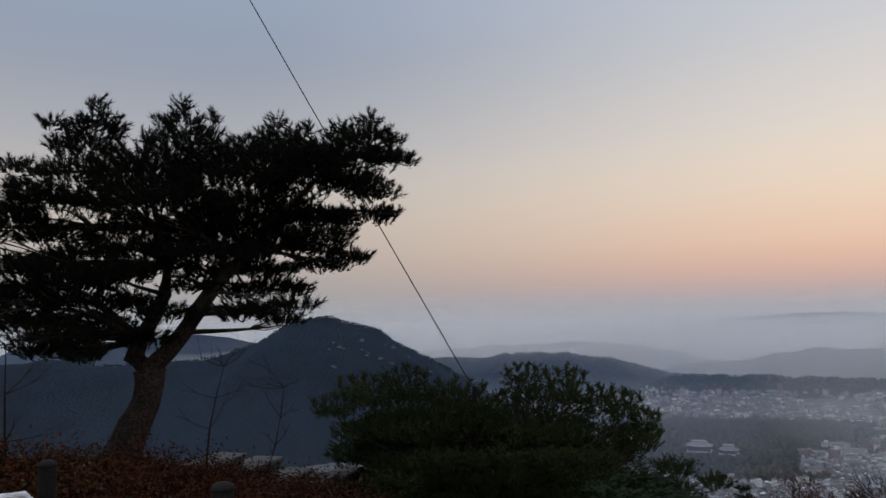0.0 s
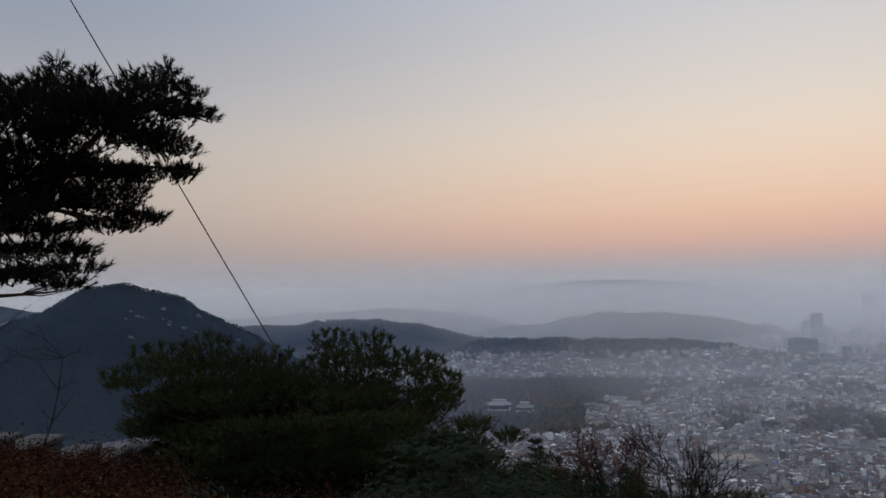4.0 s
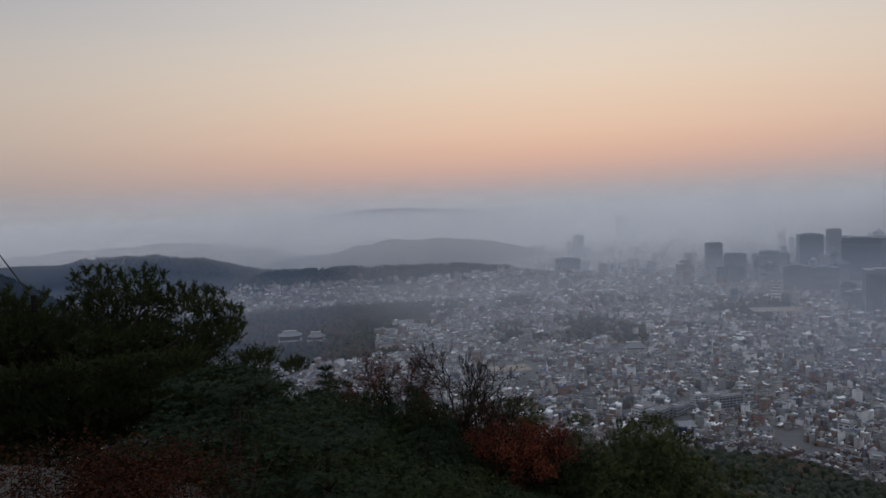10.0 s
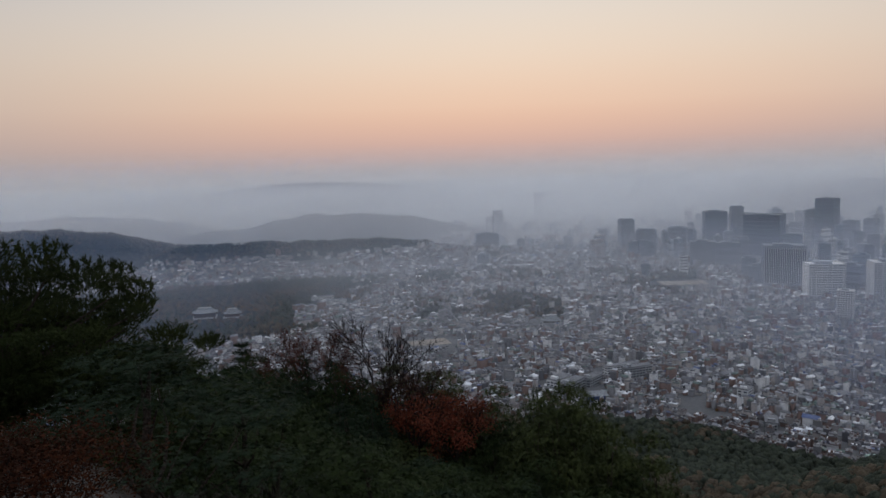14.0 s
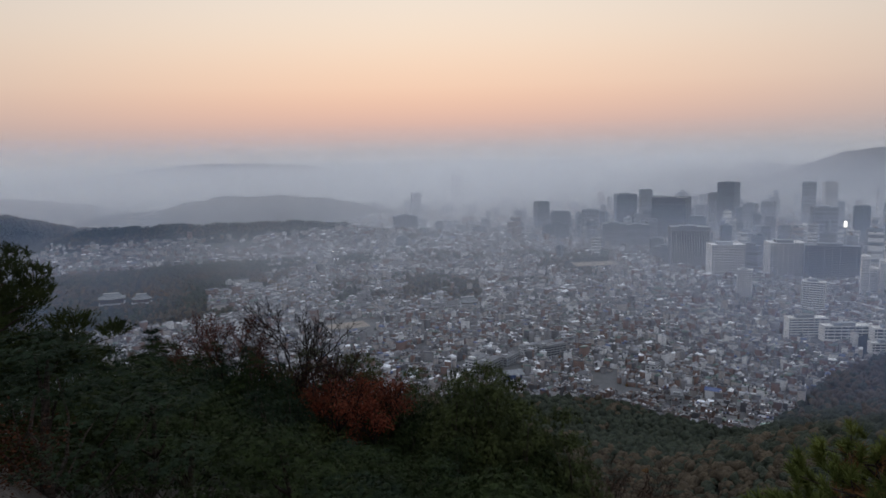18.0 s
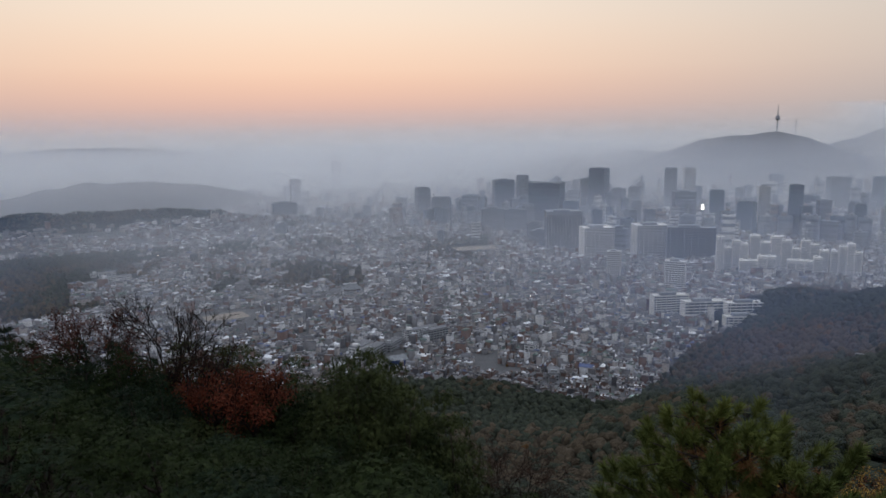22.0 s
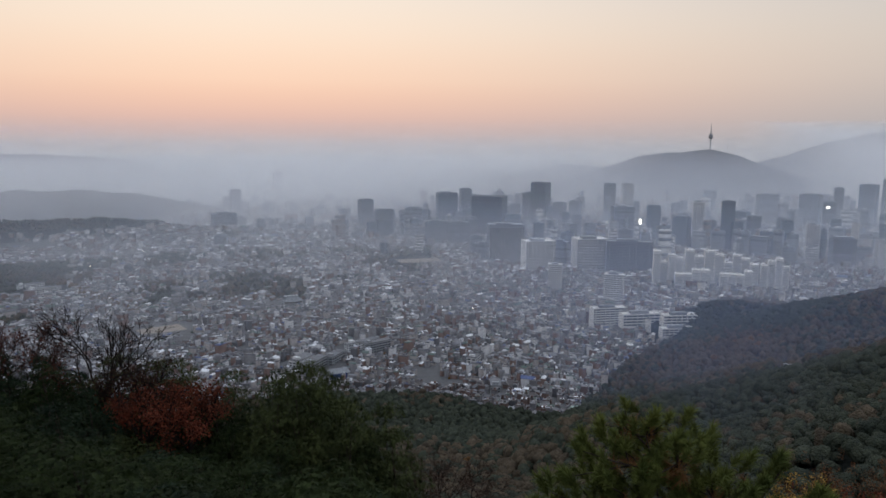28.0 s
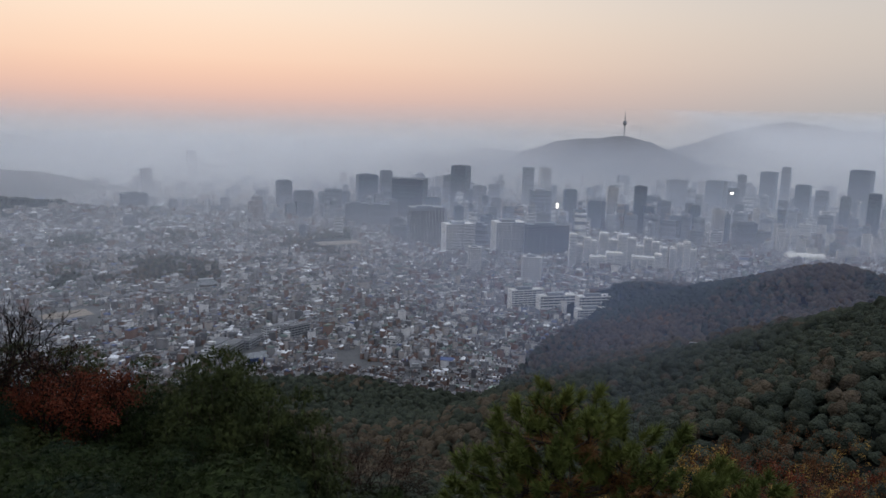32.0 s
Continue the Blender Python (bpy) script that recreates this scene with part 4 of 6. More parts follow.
def city():
    city_houses()
    for i, row in enumerate(TOWERS):
        tower(*row, i)
    apartments_far()
    more_towers()
    low_crowd()
    middling_blocks()
    # a far cluster of apartment towers in the mist
    for i, (az, top) in enumerate([(26.15, 156), (26.54, 153), (26.89, 147), (27.29, 155), (27.74, 152), (28.14, 135)]):
        tower(az, 4050, 20, top, "slab", 600 + i)
    sight_tower()
    hall(18.9, 1560, 42, 21, -22, 12)
    hall(20.9, 1540, 30, 14, -30, 9)
    hall(46.0, 1340, 30, 14, -38, 6)
    plain_block(47.6, 905, 40, 13, 13, 12, M_CONC)
    plain_block(49.2, 935, 34, 12, 12, 12, M_CONC)
    plain_block(46.6, 935, 36, 16, 9, 10, M_PALE)
    plain_block(51.4, 1005, 52, 11, 11, -18, M_PALE)
    plain_block(52.6, 985, 40, 11, 15, -18, M_CONC, "apartment_block", "grey walk-up apartment slab with rows of windows", "apartments")
    plain_block(60.5, 905, 18, 13, 15, 10, M_PALE, "apartment_block", "pale small apartment house with rows of windows", "apartments")
    plain_block(62.3, 800, 24, 12, 12, 30, M_CONC, "apartment_block", "grey small apartment house with rows of windows", "apartments")
    plain_block(28.6, 1620, 60, 16, 8, -20, M_PALE)
    plain_block(29.4, 1560, 55, 14, 8, -20, M_PALE)
    plain_block(27.8, 1680, 50, 14, 8, -20, M_PALE)
    plain_block(31.2, 1440, 48, 18, 8, -5, M_PALE)
    plain_block(70.0, 1190, 30, 24, 18, 20, M_BRICK, "office_block", "red brick block with rows of windows", "office")
    # hall under a blue sheet
    p = spot(49.5, 860)
    b = ground_at(p.x, p.y)
    thing = tagged(empty("tarpaulin_hall", (p.x, p.y, b), -35), "low hall half wrapped in blue tarpaulin", "hall")
    boxes_part("wall", [(-12, 12, -9, 9, -2, 9)], M_CONC, thing)
    bm = bmesh.new()
    a = [bm.verts.new(q) for q in ((-13, -10, 9), (13, -10, 9), (13, 10, 9), (-13, 10, 9), (-9, 0, 13), (9, 0, 13))]
    for f in ((0, 1, 5, 4), (2, 3, 4, 5), (1, 2, 5), (3, 0, 4), (3, 2, 1, 0)):
        bm.faces.new([a[i] for i in f])
    part("roof", bm, M_TILE, thing)
    boxes_part("tarpaulin", [(-12.6, 8, -9.5, -9.05, 0, 8.9)], M_BLUE, thing)
    # small house with a rounded mint roof at the forest's edge
    p = spot(68.9, 720)
    thing = tagged(empty("house", (p.x, p.y, ground_at(p.x, p.y)), -40), "small house with a rounded mint-green sheet roof", "house")
    boxes_part("wall", [(-5, 5, -4, 4, -2, 5)], M_PALE, thing)
    bm = bmesh.new()
    rows = []
    for x in (-5.5, 5.5):
        rows.append([bm.verts.new((x, 4.6 * math.cos(math.pi * k / 8), 5 + 3.2 * math.sin(math.pi * k / 8))) for k in range(9)])
    for k in range(8):
        bm.faces.new((rows[0][k], rows[0][k + 1], rows[1][k + 1], rows[1][k]))
    bm.faces.new(rows[0])
    bm.faces.new(rows[1][::-1])
    part("roof", bm, M_MINT, thing, "rounded mint-green roof")
    # long white vaulted hall beyond the spur
    p = spot(91.2, 1740)
    thing = tagged(empty("sports_hall", (p.x, p.y, 29), -70), "long white hall with a vaulted roof", "hall")
    boxes_part("wall", [(-38, 38, -14, 14, -32, 6)], M_PALE, thing)
    bm = bmesh.new()
    rows = [[bm.verts.new((x, 15 * math.cos(math.pi * k / 10), 6 + 9 * math.sin(math.pi * k / 10))) for k in range(11)] for x in (-40, 40)]
    for k in range(10):
        bm.faces.new((rows[0][k], rows[0][k + 1], rows[1][k + 1], rows[1][k]))
    bm.faces.new(rows[0])
    bm.faces.new(rows[1][::-1])
    part("roof", bm, M_PALE, thing)
    lit_screens()
    street_lights()
    for name, az, r, w, d, turn, label in (("sports_field", 36.2, 1195, 66, 44, -20, "sandy school sports field"), ("plaza", 56.0, 1828, 110, 60, -40, "pale open plaza before the palace")):
        p = spot(az, r)
        bm = bmesh.new()
        box_bm(bm, -w / 2, w / 2, -d / 2, d / 2, -3, 0.4)
        ob = part(name, bm, M_SAND, None, label)
        ob.matrix_basis = pose(p.x, p.y, ground_at(p.x, p.y), 0, 0, turn)
        tagged(ob, category="ground", kind="structure")


city()

# ---- trees ----
def rot_to(axes, spin):
    """Rotation matrices that turn z onto each axis, with a spin."""
    a = axes / np.linalg.norm(axes, axis=1, keepdims=True)
    h = np.where(np.abs(a[:, 2:3]) < 0.9, np.array([[0, 0, 1.0]]), np.array([[1.0, 0, 0]]))
    u = np.cross(h, a)
    u /= np.linalg.norm(u, axis=1, keepdims=True)
    v = np.cross(a, u)
    c, s = np.cos(spin)[:, None], np.sin(spin)[:, None]
    return np.stack([u * c + v * s, v * c - u * s, a], -1)


def tuft_shape(blades, length, width, rand, back=0.5, open_to=1.15, face=0.35):
    """One shoot's brush of needles along z; their flat sides face out along the shoot, more so with a small face."""
    tri = []
    for i in range(blades):
        t = rand.uniform(0, 1)
        ang = rand.uniform(0, 2 * math.pi)
        tilt = rand.uniform(0.2, open_to)
        d = np.array([math.cos(ang) * math.sin(tilt), math.sin(ang) * math.sin(tilt), math.cos(tilt)])
        base = np.array([0, 0, (t - 0.5) * length * back * 2])
        side = np.cross(d, np.array([0, 0, 1.0]) + rand.normal(0, face, 3))
        side *= width / 2 / np.linalg.norm(side)
        ln = length * rand.uniform(0.75, 1.1)
        tri += [base - side, base + side, base + d * ln]
    return np.array(tri)


def tufts(centres, axes, shapes, sizes, rand):
    """Places brushes of needles; returns verts and triangles."""
    vs = []
    pick = rand.integers(0, len(shapes), len(centres))
    R = rot_to(axes, rand.uniform(0, 6.28, len(centres)))
    for k, sh in enumerate(shapes):
        sel = pick == k
        if sel.any():
            w = np.einsum("nij,mj->nmi", R[sel], sh) * sizes[sel, None, None] + centres[sel, None]
            vs.append(w.reshape(-1, 3))
    v = np.concatenate(vs)
    return v, np.arange(len(v)).reshape(-1, 3)


def tube(bm, pts, radii, sides=8, jitter=0.0, rand=None):
    """A tapered limb along points."""
    rings = []
    pts = [Vector(p) for p in pts]
    for i, p in enumerate(pts):
        d = (pts[min(i + 1, len(pts) - 1)] - pts[max(i - 1, 0)]).normalized()
        u = d.orthogonal().normalized()
        v = d.cross(u)
        ring = []
        for k in range(sides):
            a = 2 * math.pi * k / sides
            rr = radii[i] * (1 + (rand.uniform(-jitter, jitter) if rand is not None else 0))
            ring.append(bm.verts.new(p + rr * (math.cos(a) * u + math.sin(a) * v)))
        rings.append(ring)
    for a, b in zip(rings, rings[1:]):
        # match the nearest corner so that the limb is not twisted
        off = min(range(sides), key=lambda o: (a[0].co - b[o].co).length)
        for k in range(sides):
            bm.faces.new((a[k], a[(k + 1) % sides], b[(k + 1 + off) % sides], b[(k + off) % sides]))
    bm.faces.new(rings[-1])
    bm.faces.new(rings[0][::-1])


def bend(a, b, n, sag, rand):
    """n points from a to b with an uneven bow."""
    a, b = Vector(a), Vector(b)
    out = []
    side = Vector(rand.normal(size=3)) * (b - a).length * 0.06
    for i in range(n):
        t = i / (n - 1)
        out.append(a.lerp(b, t) + side * math.sin(math.pi * t) + Vector((0, 0, sag * math.sin(math.pi * t))))
    return out


def pad_points(pads, density, rand):
    """Shoots on flat cushions: pads of (centre, across-vector half, depth half, height half)."""
    C, A = [], []
    for c, u, w, h in pads:
        c, u, w = np.array(c), np.array(u), np.array(w)
        n = max(12, int(density * np.linalg.norm(u) * (np.linalg.norm(w) + h)))
        q = rand.normal(size=(n, 3))
        q /= np.linalg.norm(q, axis=1, keepdims=True)
        q *= rand.uniform(0.35, 1.0, (n, 1)) ** 0.6
        q[:, 2] = np.where(q[:, 2] < -0.3, -q[:, 2] * 0.5, q[:, 2])
        p = c + q[:, :1] * u + q[:, 1:2] * w + q[:, 2:] * np.array([0, 0, h])
        ax = q[:, :1] * u / np.linalg.norm(u) + q[:, 1:2] * w / np.linalg.norm(w) + np.array([0, 0, 0.75]) + rand.normal(0, 0.3, (n, 3))
        C.append(p)
        A.append(ax)
    return np.concatenate(C), np.concatenate(A)


def sight_pads(rows, r, rand, deep=0.8, spread=0.8):
    """Pads given by compass angle, angle above eye level and half sizes in degrees."""
    out = []
    k = radians(1)
    for az, el, ha, he in rows:
        rr = r + rand.uniform(-spread, spread)
        c = sight(az, el, rr)
        u = Vector((math.cos(radians(az)), -math.sin(radians(az)), 0)) * (ha * k * rr)
        w = Vector((math.sin(radians(az)), math.cos(radians(az)), 0)) * (max(ha, 2) * k * rr * deep)
        out.append((c, u, w, he * k * rr))
    return out


def needle_mesh(name, pads, density, shapes, size, material, rand):
    C, A = pad_points(pads, density, rand)
    v, f = tufts(C, A, shapes, size * rand.uniform(0.75, 1.2, len(C)), rand)
    return mesh_np(name, v, f, material)


LEADER_PADS = [(-25.7, 15.2, 0.7, 1.0), (-28.4, 13.7, 0.9, 0.6), (-19.8, 15.6, 0.7, 1.0), (-22.2, 13.1, 0.5, 0.8), (-12.8, 14.7, 0.7, 0.9), (-15.6, 13.4, 0.6, 0.7), (-5.4, 14.9, 1.1, 0.8), (-7.9, 14.2, 0.8, 0.8), (-3.7, 13.5, 1.0, 0.6), (-2.5, 11.8, 0.7, 0.4), (-3.8, 7.9, 1.0, 0.4), (-6.3, 4.4, 0.9, 0.4), (-30.7, 9.2, 0.7, 0.6), (-17.4, 14.8, 0.6, 0.7), (-10.4, 14.0, 0.6, 0.8), (-24.2, 13.6, 0.5, 0.8), (-27.2, 12.9, 0.5, 0.7)]
UPPER_PADS = [(-25.7, 13.6, 2.0, 1.7), (-26.4, 12.0, 2.8, 1.6), (-19.7, 14.1, 2.0, 1.6), (-19.3, 12.5, 3.6, 1.9), (-12.8, 13.1, 2.5, 1.7), (-6.1, 13.5, 3.0, 1.5), (-8.0, 12.0, 4.9, 1.7), (-14.5, 11.3, 5.5, 2.1), (-22.6, 10.6, 4.6, 2.3), (-29.6, 8.9, 2.1, 1.2), (-28.1, 7.9, 3.9, 1.7), (-30.9, 7.2, 2.0, 1.1), (-4.1, 12.0, 2.0, 0.9), (-9.8, 10.1, 5.3, 1.8), (-5.3, 9.2, 2.2, 0.8), (-20.7, 8.2, 5.5, 2.1), (-14.5, 7.9, 5.5, 1.9), (-6.3, 7.5, 3.3, 0.9)]
LOWER_PADS = [(-10.2, 7.2, 3.9, 1.3), (-16.6, 10.0, 5.4, 2.1), (-11.5, 11.8, 4.8, 1.9), (-27.1, 10.0, 2.9, 1.8), (-28.8, 4.0, 2.4, 0.6), (-19.5, 5.3, 3.6, 1.2), (-13.3, 5.3, 3.8, 1.4), (-9.8, 5.2, 2.6, 1.1), (-7.6, 4.2, 2.1, 0.8), (-27.4, 2.4, 3.9, 1.0), (-30.1, 2.1, 2.0, 0.8), (-29.4, 0.1, 3.0, 1.2), (-25.2, -0.8, 2.9, 1.4), (-26.6, -2.2, 1.8, 0.9), (-13.7, 1.8, 3.8, 1.3), (-11.4, 0.6, 1.9, 0.8), (-15.4, 0.1, 2.1, 0.8), (-19.1, 2.3, 2.4, 0.8), (-23.0, 0.9, 2.3, 1.0)]
LOWER_PADS += [(-33.4, 5.8, 2.5, 1.5), (-32.7, 1.3, 2.5, 1.9), (-17.0, 6.1, 4.5, 1.4), (-23.4, 6.3, 3.0, 1.2), (-24.5, 3.2, 3.3, 1.1), (-15.4, 3.3, 4.2, 1.1), (-29.0, -1.5, 2.4, 1.1), (-20.7, 3.6, 2.7, 0.8), (-30.2, 6.5, 3.0, 1.0), (-27.8, 5.8, 3.2, 0.9), (-30.8, 4.0, 2.0, 0.7), (-26.3, 4.6, 3.2, 0.9), (-9.8, 3.7, 2.6, 0.8), (-22.2, -1.6, 1.9, 0.8), (-20.6, 0.2, 2.3, 0.9), (-22.6, 9.0, 5.0, 2.1), (-17.5, 4.6, 4.5, 1.0), (-30.6, 10.5, 1.3, 0.8), (-9.8, 6.1, 3.1, 1.0), (-6.2, 10.0, 2.7, 0.9)]
SHADE_PADS = [(-29.4, 3.4, 2.8, 0.7), (-25.9, 3.2, 3.6, 0.9), (-29.7, 1.5, 2.4, 0.8), (-26.3, 1.2, 3.6, 1.0), (-29.4, -0.3, 2.4, 0.8), (-27.3, -1.1, 2.8, 1.0), (-28.3, -2.1, 2.4, 0.6), (-26.2, -2.6, 1.6, 0.5), (-15.0, 0.4, 2.8, 0.7), (-12.5, -0.4, 2.0, 0.5), (-16.6, 6.8, 5.0, 1.6), (-23.0, 4.8, 3.4, 1.1)]
MID_PADS = [(-8.7, -6.8, 1.8, 0.9), (-6.5, -5.6, 2.0, 1.4), (-3.2, -5.2, 1.8, 1.5), (-3.9, -6.6, 3.1, 1.5), (0.5, -6.1, 2.7, 1.3), (2.3, -7.2, 3.5, 1.5), (6.3, -5.2, 1.7, 1.5), (9.3, -5.5, 1.6, 1.4), (7.8, -6.8, 3.9, 1.5), (11.8, -6.9, 2.1, 1.3), (13.5, -7.2, 1.5, 1.2), (15.1, -8.5, 1.1, 1.2), (14.2, -9.6, 2.1, 1.2)]
MID_LOW_PADS = [(-1.3, -8.2, 6.6, 1.7), (4.8, -8.7, 6.6, 1.7), (10.9, -9.2, 4.7, 1.7), (-5.7, -8.4, 3.5, 1.5), (-7.0, -10.0, 2.6, 1.3), (17.0, -11.3, 2.0, 1.0), (15.7, -12.7, 3.2, 1.2), (19.8, -12.2, 1.5, 0.7), (0.4, -10.7, 7.0, 1.8), (9.1, -11.2, 6.4, 1.8), (-4.9, -11.8, 3.0, 1.4), (4.7, -13.3, 7.4, 1.8), (13.2, -13.6, 6.2, 1.3), (-6.6, -13.3, 3.0, 1.4), (-1.4, -12.7, 5.7, 1.8), (2.5, -14.2, 7.0, 1.8), (8.9, -14.0, 6.8, 1.7), (-4.0, -10.2, 3.9, 1.8), (16.4, -14.1, 3.6, 1.2)]
STEM_TOP = (75.7, -21.4)
SHOOTS = [(73.4, -21.7), (75.5, -20.5), (77.8, -20.9), (72.4, -22.8), (76.7, -22.0), (80.4, -21.1), (81.0, -21.5), (79.4, -22.1), (77.9, -22.6), (72.6, -24.0), (75.5, -23.2), (75.0, -25.3), (71.1, -25.3), (69.9, -25.8), (72.0, -25.0), (78.6, -24.4), (80.6, -24.4), (83.9, -22.7), (85.6, -23.0), (86.1, -22.1), (81.4, -22.7), (82.9, -23.8), (80.1, -25.2), (89.4, -24.0), (88.4, -23.9), (86.9, -25.2), (84.6, -24.8), (77.2, -26.1), (74.2, -26.9), (69.9, -27.3), (82.4, -25.4), (68.7, -27.6), (71.8, -27.4), (76.1, -27.3), (79.6, -26.9), (83.6, -26.3), (88.0, -25.5), (91.0, -24.4), (74.1, -24.8), (77.1, -24.5), (70.8, -26.7), (73.0, -26.3), (78.2, -23.4), (90.3, -25.0), (92.5, -24.5)]


def old_pine():
    rand = np.random.default_rng(11)
    thing = empty("pine_tree", sight(-22.5, -9.0, 9.8))
    tagged(thing, "dark twisted old pine with a forked trunk on the slope", "tree")
    inv = thing.matrix_basis.inverted()
    base = thing.location
    bm = bmesh.new()
    fork = sight(-22.0, -3.6, 9.7)
    low = [sight(-24.3, -11.6, 9.8), sight(-24.1, -10.3, 9.8), sight(-23.5, -8.8, 9.8), sight(-22.9, -7.3, 9.8), sight(-22.2, -5.9, 9.75), sight(-21.95, -4.6, 9.7), fork]
    tube(bm, [inv @ p for p in low], [0.3, 0.25, 0.21, 0.19, 0.172, 0.17, 0.18], 14, 0.13, rand)
    stem1 = [fork, sight(-20.7, -2.3, 9.6), sight(-19.66, -0.95, 9.5), sight(-18.8, 0.41, 9.4), sight(-17.7, 2.07, 9.4), sight(-16.4, 3.64, 9.5), sight(-14.55, 5.26, 9.6), sight(-12.4, 7.9, 9.6), sight(-8.5, 11.8, 9.6)]
    tube(bm, [inv @ p for p in stem1], [0.13, 0.115, 0.105, 0.098, 0.09, 0.082, 0.07, 0.05, 0.02], 12, 0.07, rand)
    stem2 = [fork, sight(-23.05, -2.6, 9.8), sight(-22.6, -1.4, 9.85), sight(-21.7, 0.2, 9.9), sight(-21.0, 1.9, 10.0), sight(-20.75, 4.0, 10.1), sight(-21.3, 6.9, 10.1), sight(-22.7, 11.0, 10.1), sight(-25.2, 14.2, 10.1)]
    tube(bm, [inv @ p for p in stem2], [0.14, 0.125, 0.11, 0.095, 0.088, 0.075, 0.06, 0.04, 0.012], 12, 0.07, rand)
    part("trunk", bm, M_BARK, thing, "rough grey-brown forked trunk")
    pads = sight_pads(UPPER_PADS + LOWER_PADS + SHADE_PADS, 9.8, rand) + sight_pads(LEADER_PADS, 9.8, rand, 0.5, 0.4)
    for c, u, w, h in pads:
        bm = bmesh.new()
        near = min(stem1[2:] + stem2[2:], key=lambda p: (p - c).length + 1.2 * max(0, p.z - c.z))
        pts = bend(near, c - Vector((0, 0, h * 0.6)), 6, 0.05, rand)
        tube(bm, [inv @ p for p in pts], [0.038, 0.03, 0.024, 0.018, 0.013, 0.008], 6)
        for _ in range(7):
            s = rand.uniform(-0.9, 0.9, 2)
            e = c + u * s[0] + w * s[1] + Vector((0, 0, h * 0.1))
            pts2 = bend(pts[3], e, 4, 0.02, rand)
            tube(bm, [inv @ p for p in pts2], [0.011, 0.009, 0.007, 0.004], 4)
        part("branch", bm, M_BARK, thing)
    shapes = [tuft_shape(24, 0.085, 0.0125, rand, 0.9, 0.95) for _ in range(4)]
    # crown in the darkened needle colour, so it stands dim against the sky
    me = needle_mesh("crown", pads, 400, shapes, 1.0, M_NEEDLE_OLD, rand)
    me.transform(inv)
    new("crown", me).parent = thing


def mid_pine():
    rand = np.random.default_rng(12)
    thing = empty("pine_tree", spot(5, 17.5, ground_at(*spot(5, 17.5).xy)))
    tagged(thing, "broad dark green pine below the lookout", "tree")
    inv = thing.matrix_basis.inverted()
    pads = sight_pads([(a, e - 0.55, w, 0.85 * h) for a, e, w, h in MID_PADS + MID_LOW_PADS], 17.0, rand, 0.7, 1.2)
    pads += sight_pads([(a, e - 0.9 * h, 0.75 * w, 0.6 * h) for a, e, w, h in MID_PADS + MID_LOW_PADS], 17.6, rand, 0.7, 0.6)
    pads += sight_pads([(a + s * w, e + h * (0.5 - 0.4 * abs(s)), 0.22, 0.55) for a, e, w, h in MID_PADS for s in (-0.8, -0.35, 0.1, 0.5, 0.9)], 16.6, rand, 0.15, 0.5)
    pads += sight_pads([(rand.uniform(-4, 12.5), rand.uniform(-12, -8.2), rand.uniform(0.9, 1.7), rand.uniform(0.35, 0.6)) for _ in range(22)], 17.2, rand, 0.7, 1.0)
    low = [(a, e, 2.4, 1.2) for e, a0, a1 in ((-11.6, -4, 13), (-13.0, -4, 16), (-14.5, -3.5, 17), (-16.5, -2.5, 18), (-18.5, -1.5, 19), (-20.5, 0, 20), (-22.5, 3, 20)) for a in np.arange(a0, a1, 2.6)]
    pads += sight_pads(low, 15.6, rand, 0.7, 0.8)
    bm = bmesh.new()
    top = thing.location + Vector((0.3, -0.5, 3.2))
    tube(bm, [inv @ p for p in bend(thing.location - Vector((0, 0, 0.5)), top, 6, 0.2, rand)], [0.24, 0.2, 0.17, 0.15, 0.12, 0.08], 9, 0.06, rand)
    part("trunk", bm, M_BARK, thing)
    for c, u, w, h in pads[:48]:
        bm = bmesh.new()
        tube(bm, [inv @ p for p in bend(top - Vector((0, 0, rand.uniform(0, 1.4))), c - Vector((0, 0, h)), 6, -0.1, rand)], [0.07, 0.055, 0.045, 0.035, 0.025, 0.01], 6)
        part("branch", bm, M_BARK, thing)
    shapes = [tuft_shape(20, 0.085, 0.017, rand, 1.3, 0.95, 0.6) for _ in range(4)]
    me = needle_mesh("crown", pads, 230, shapes, 1.0, M_NEEDLE_MID, rand)
    me.transform(inv)
    new("crown", me).parent = thing


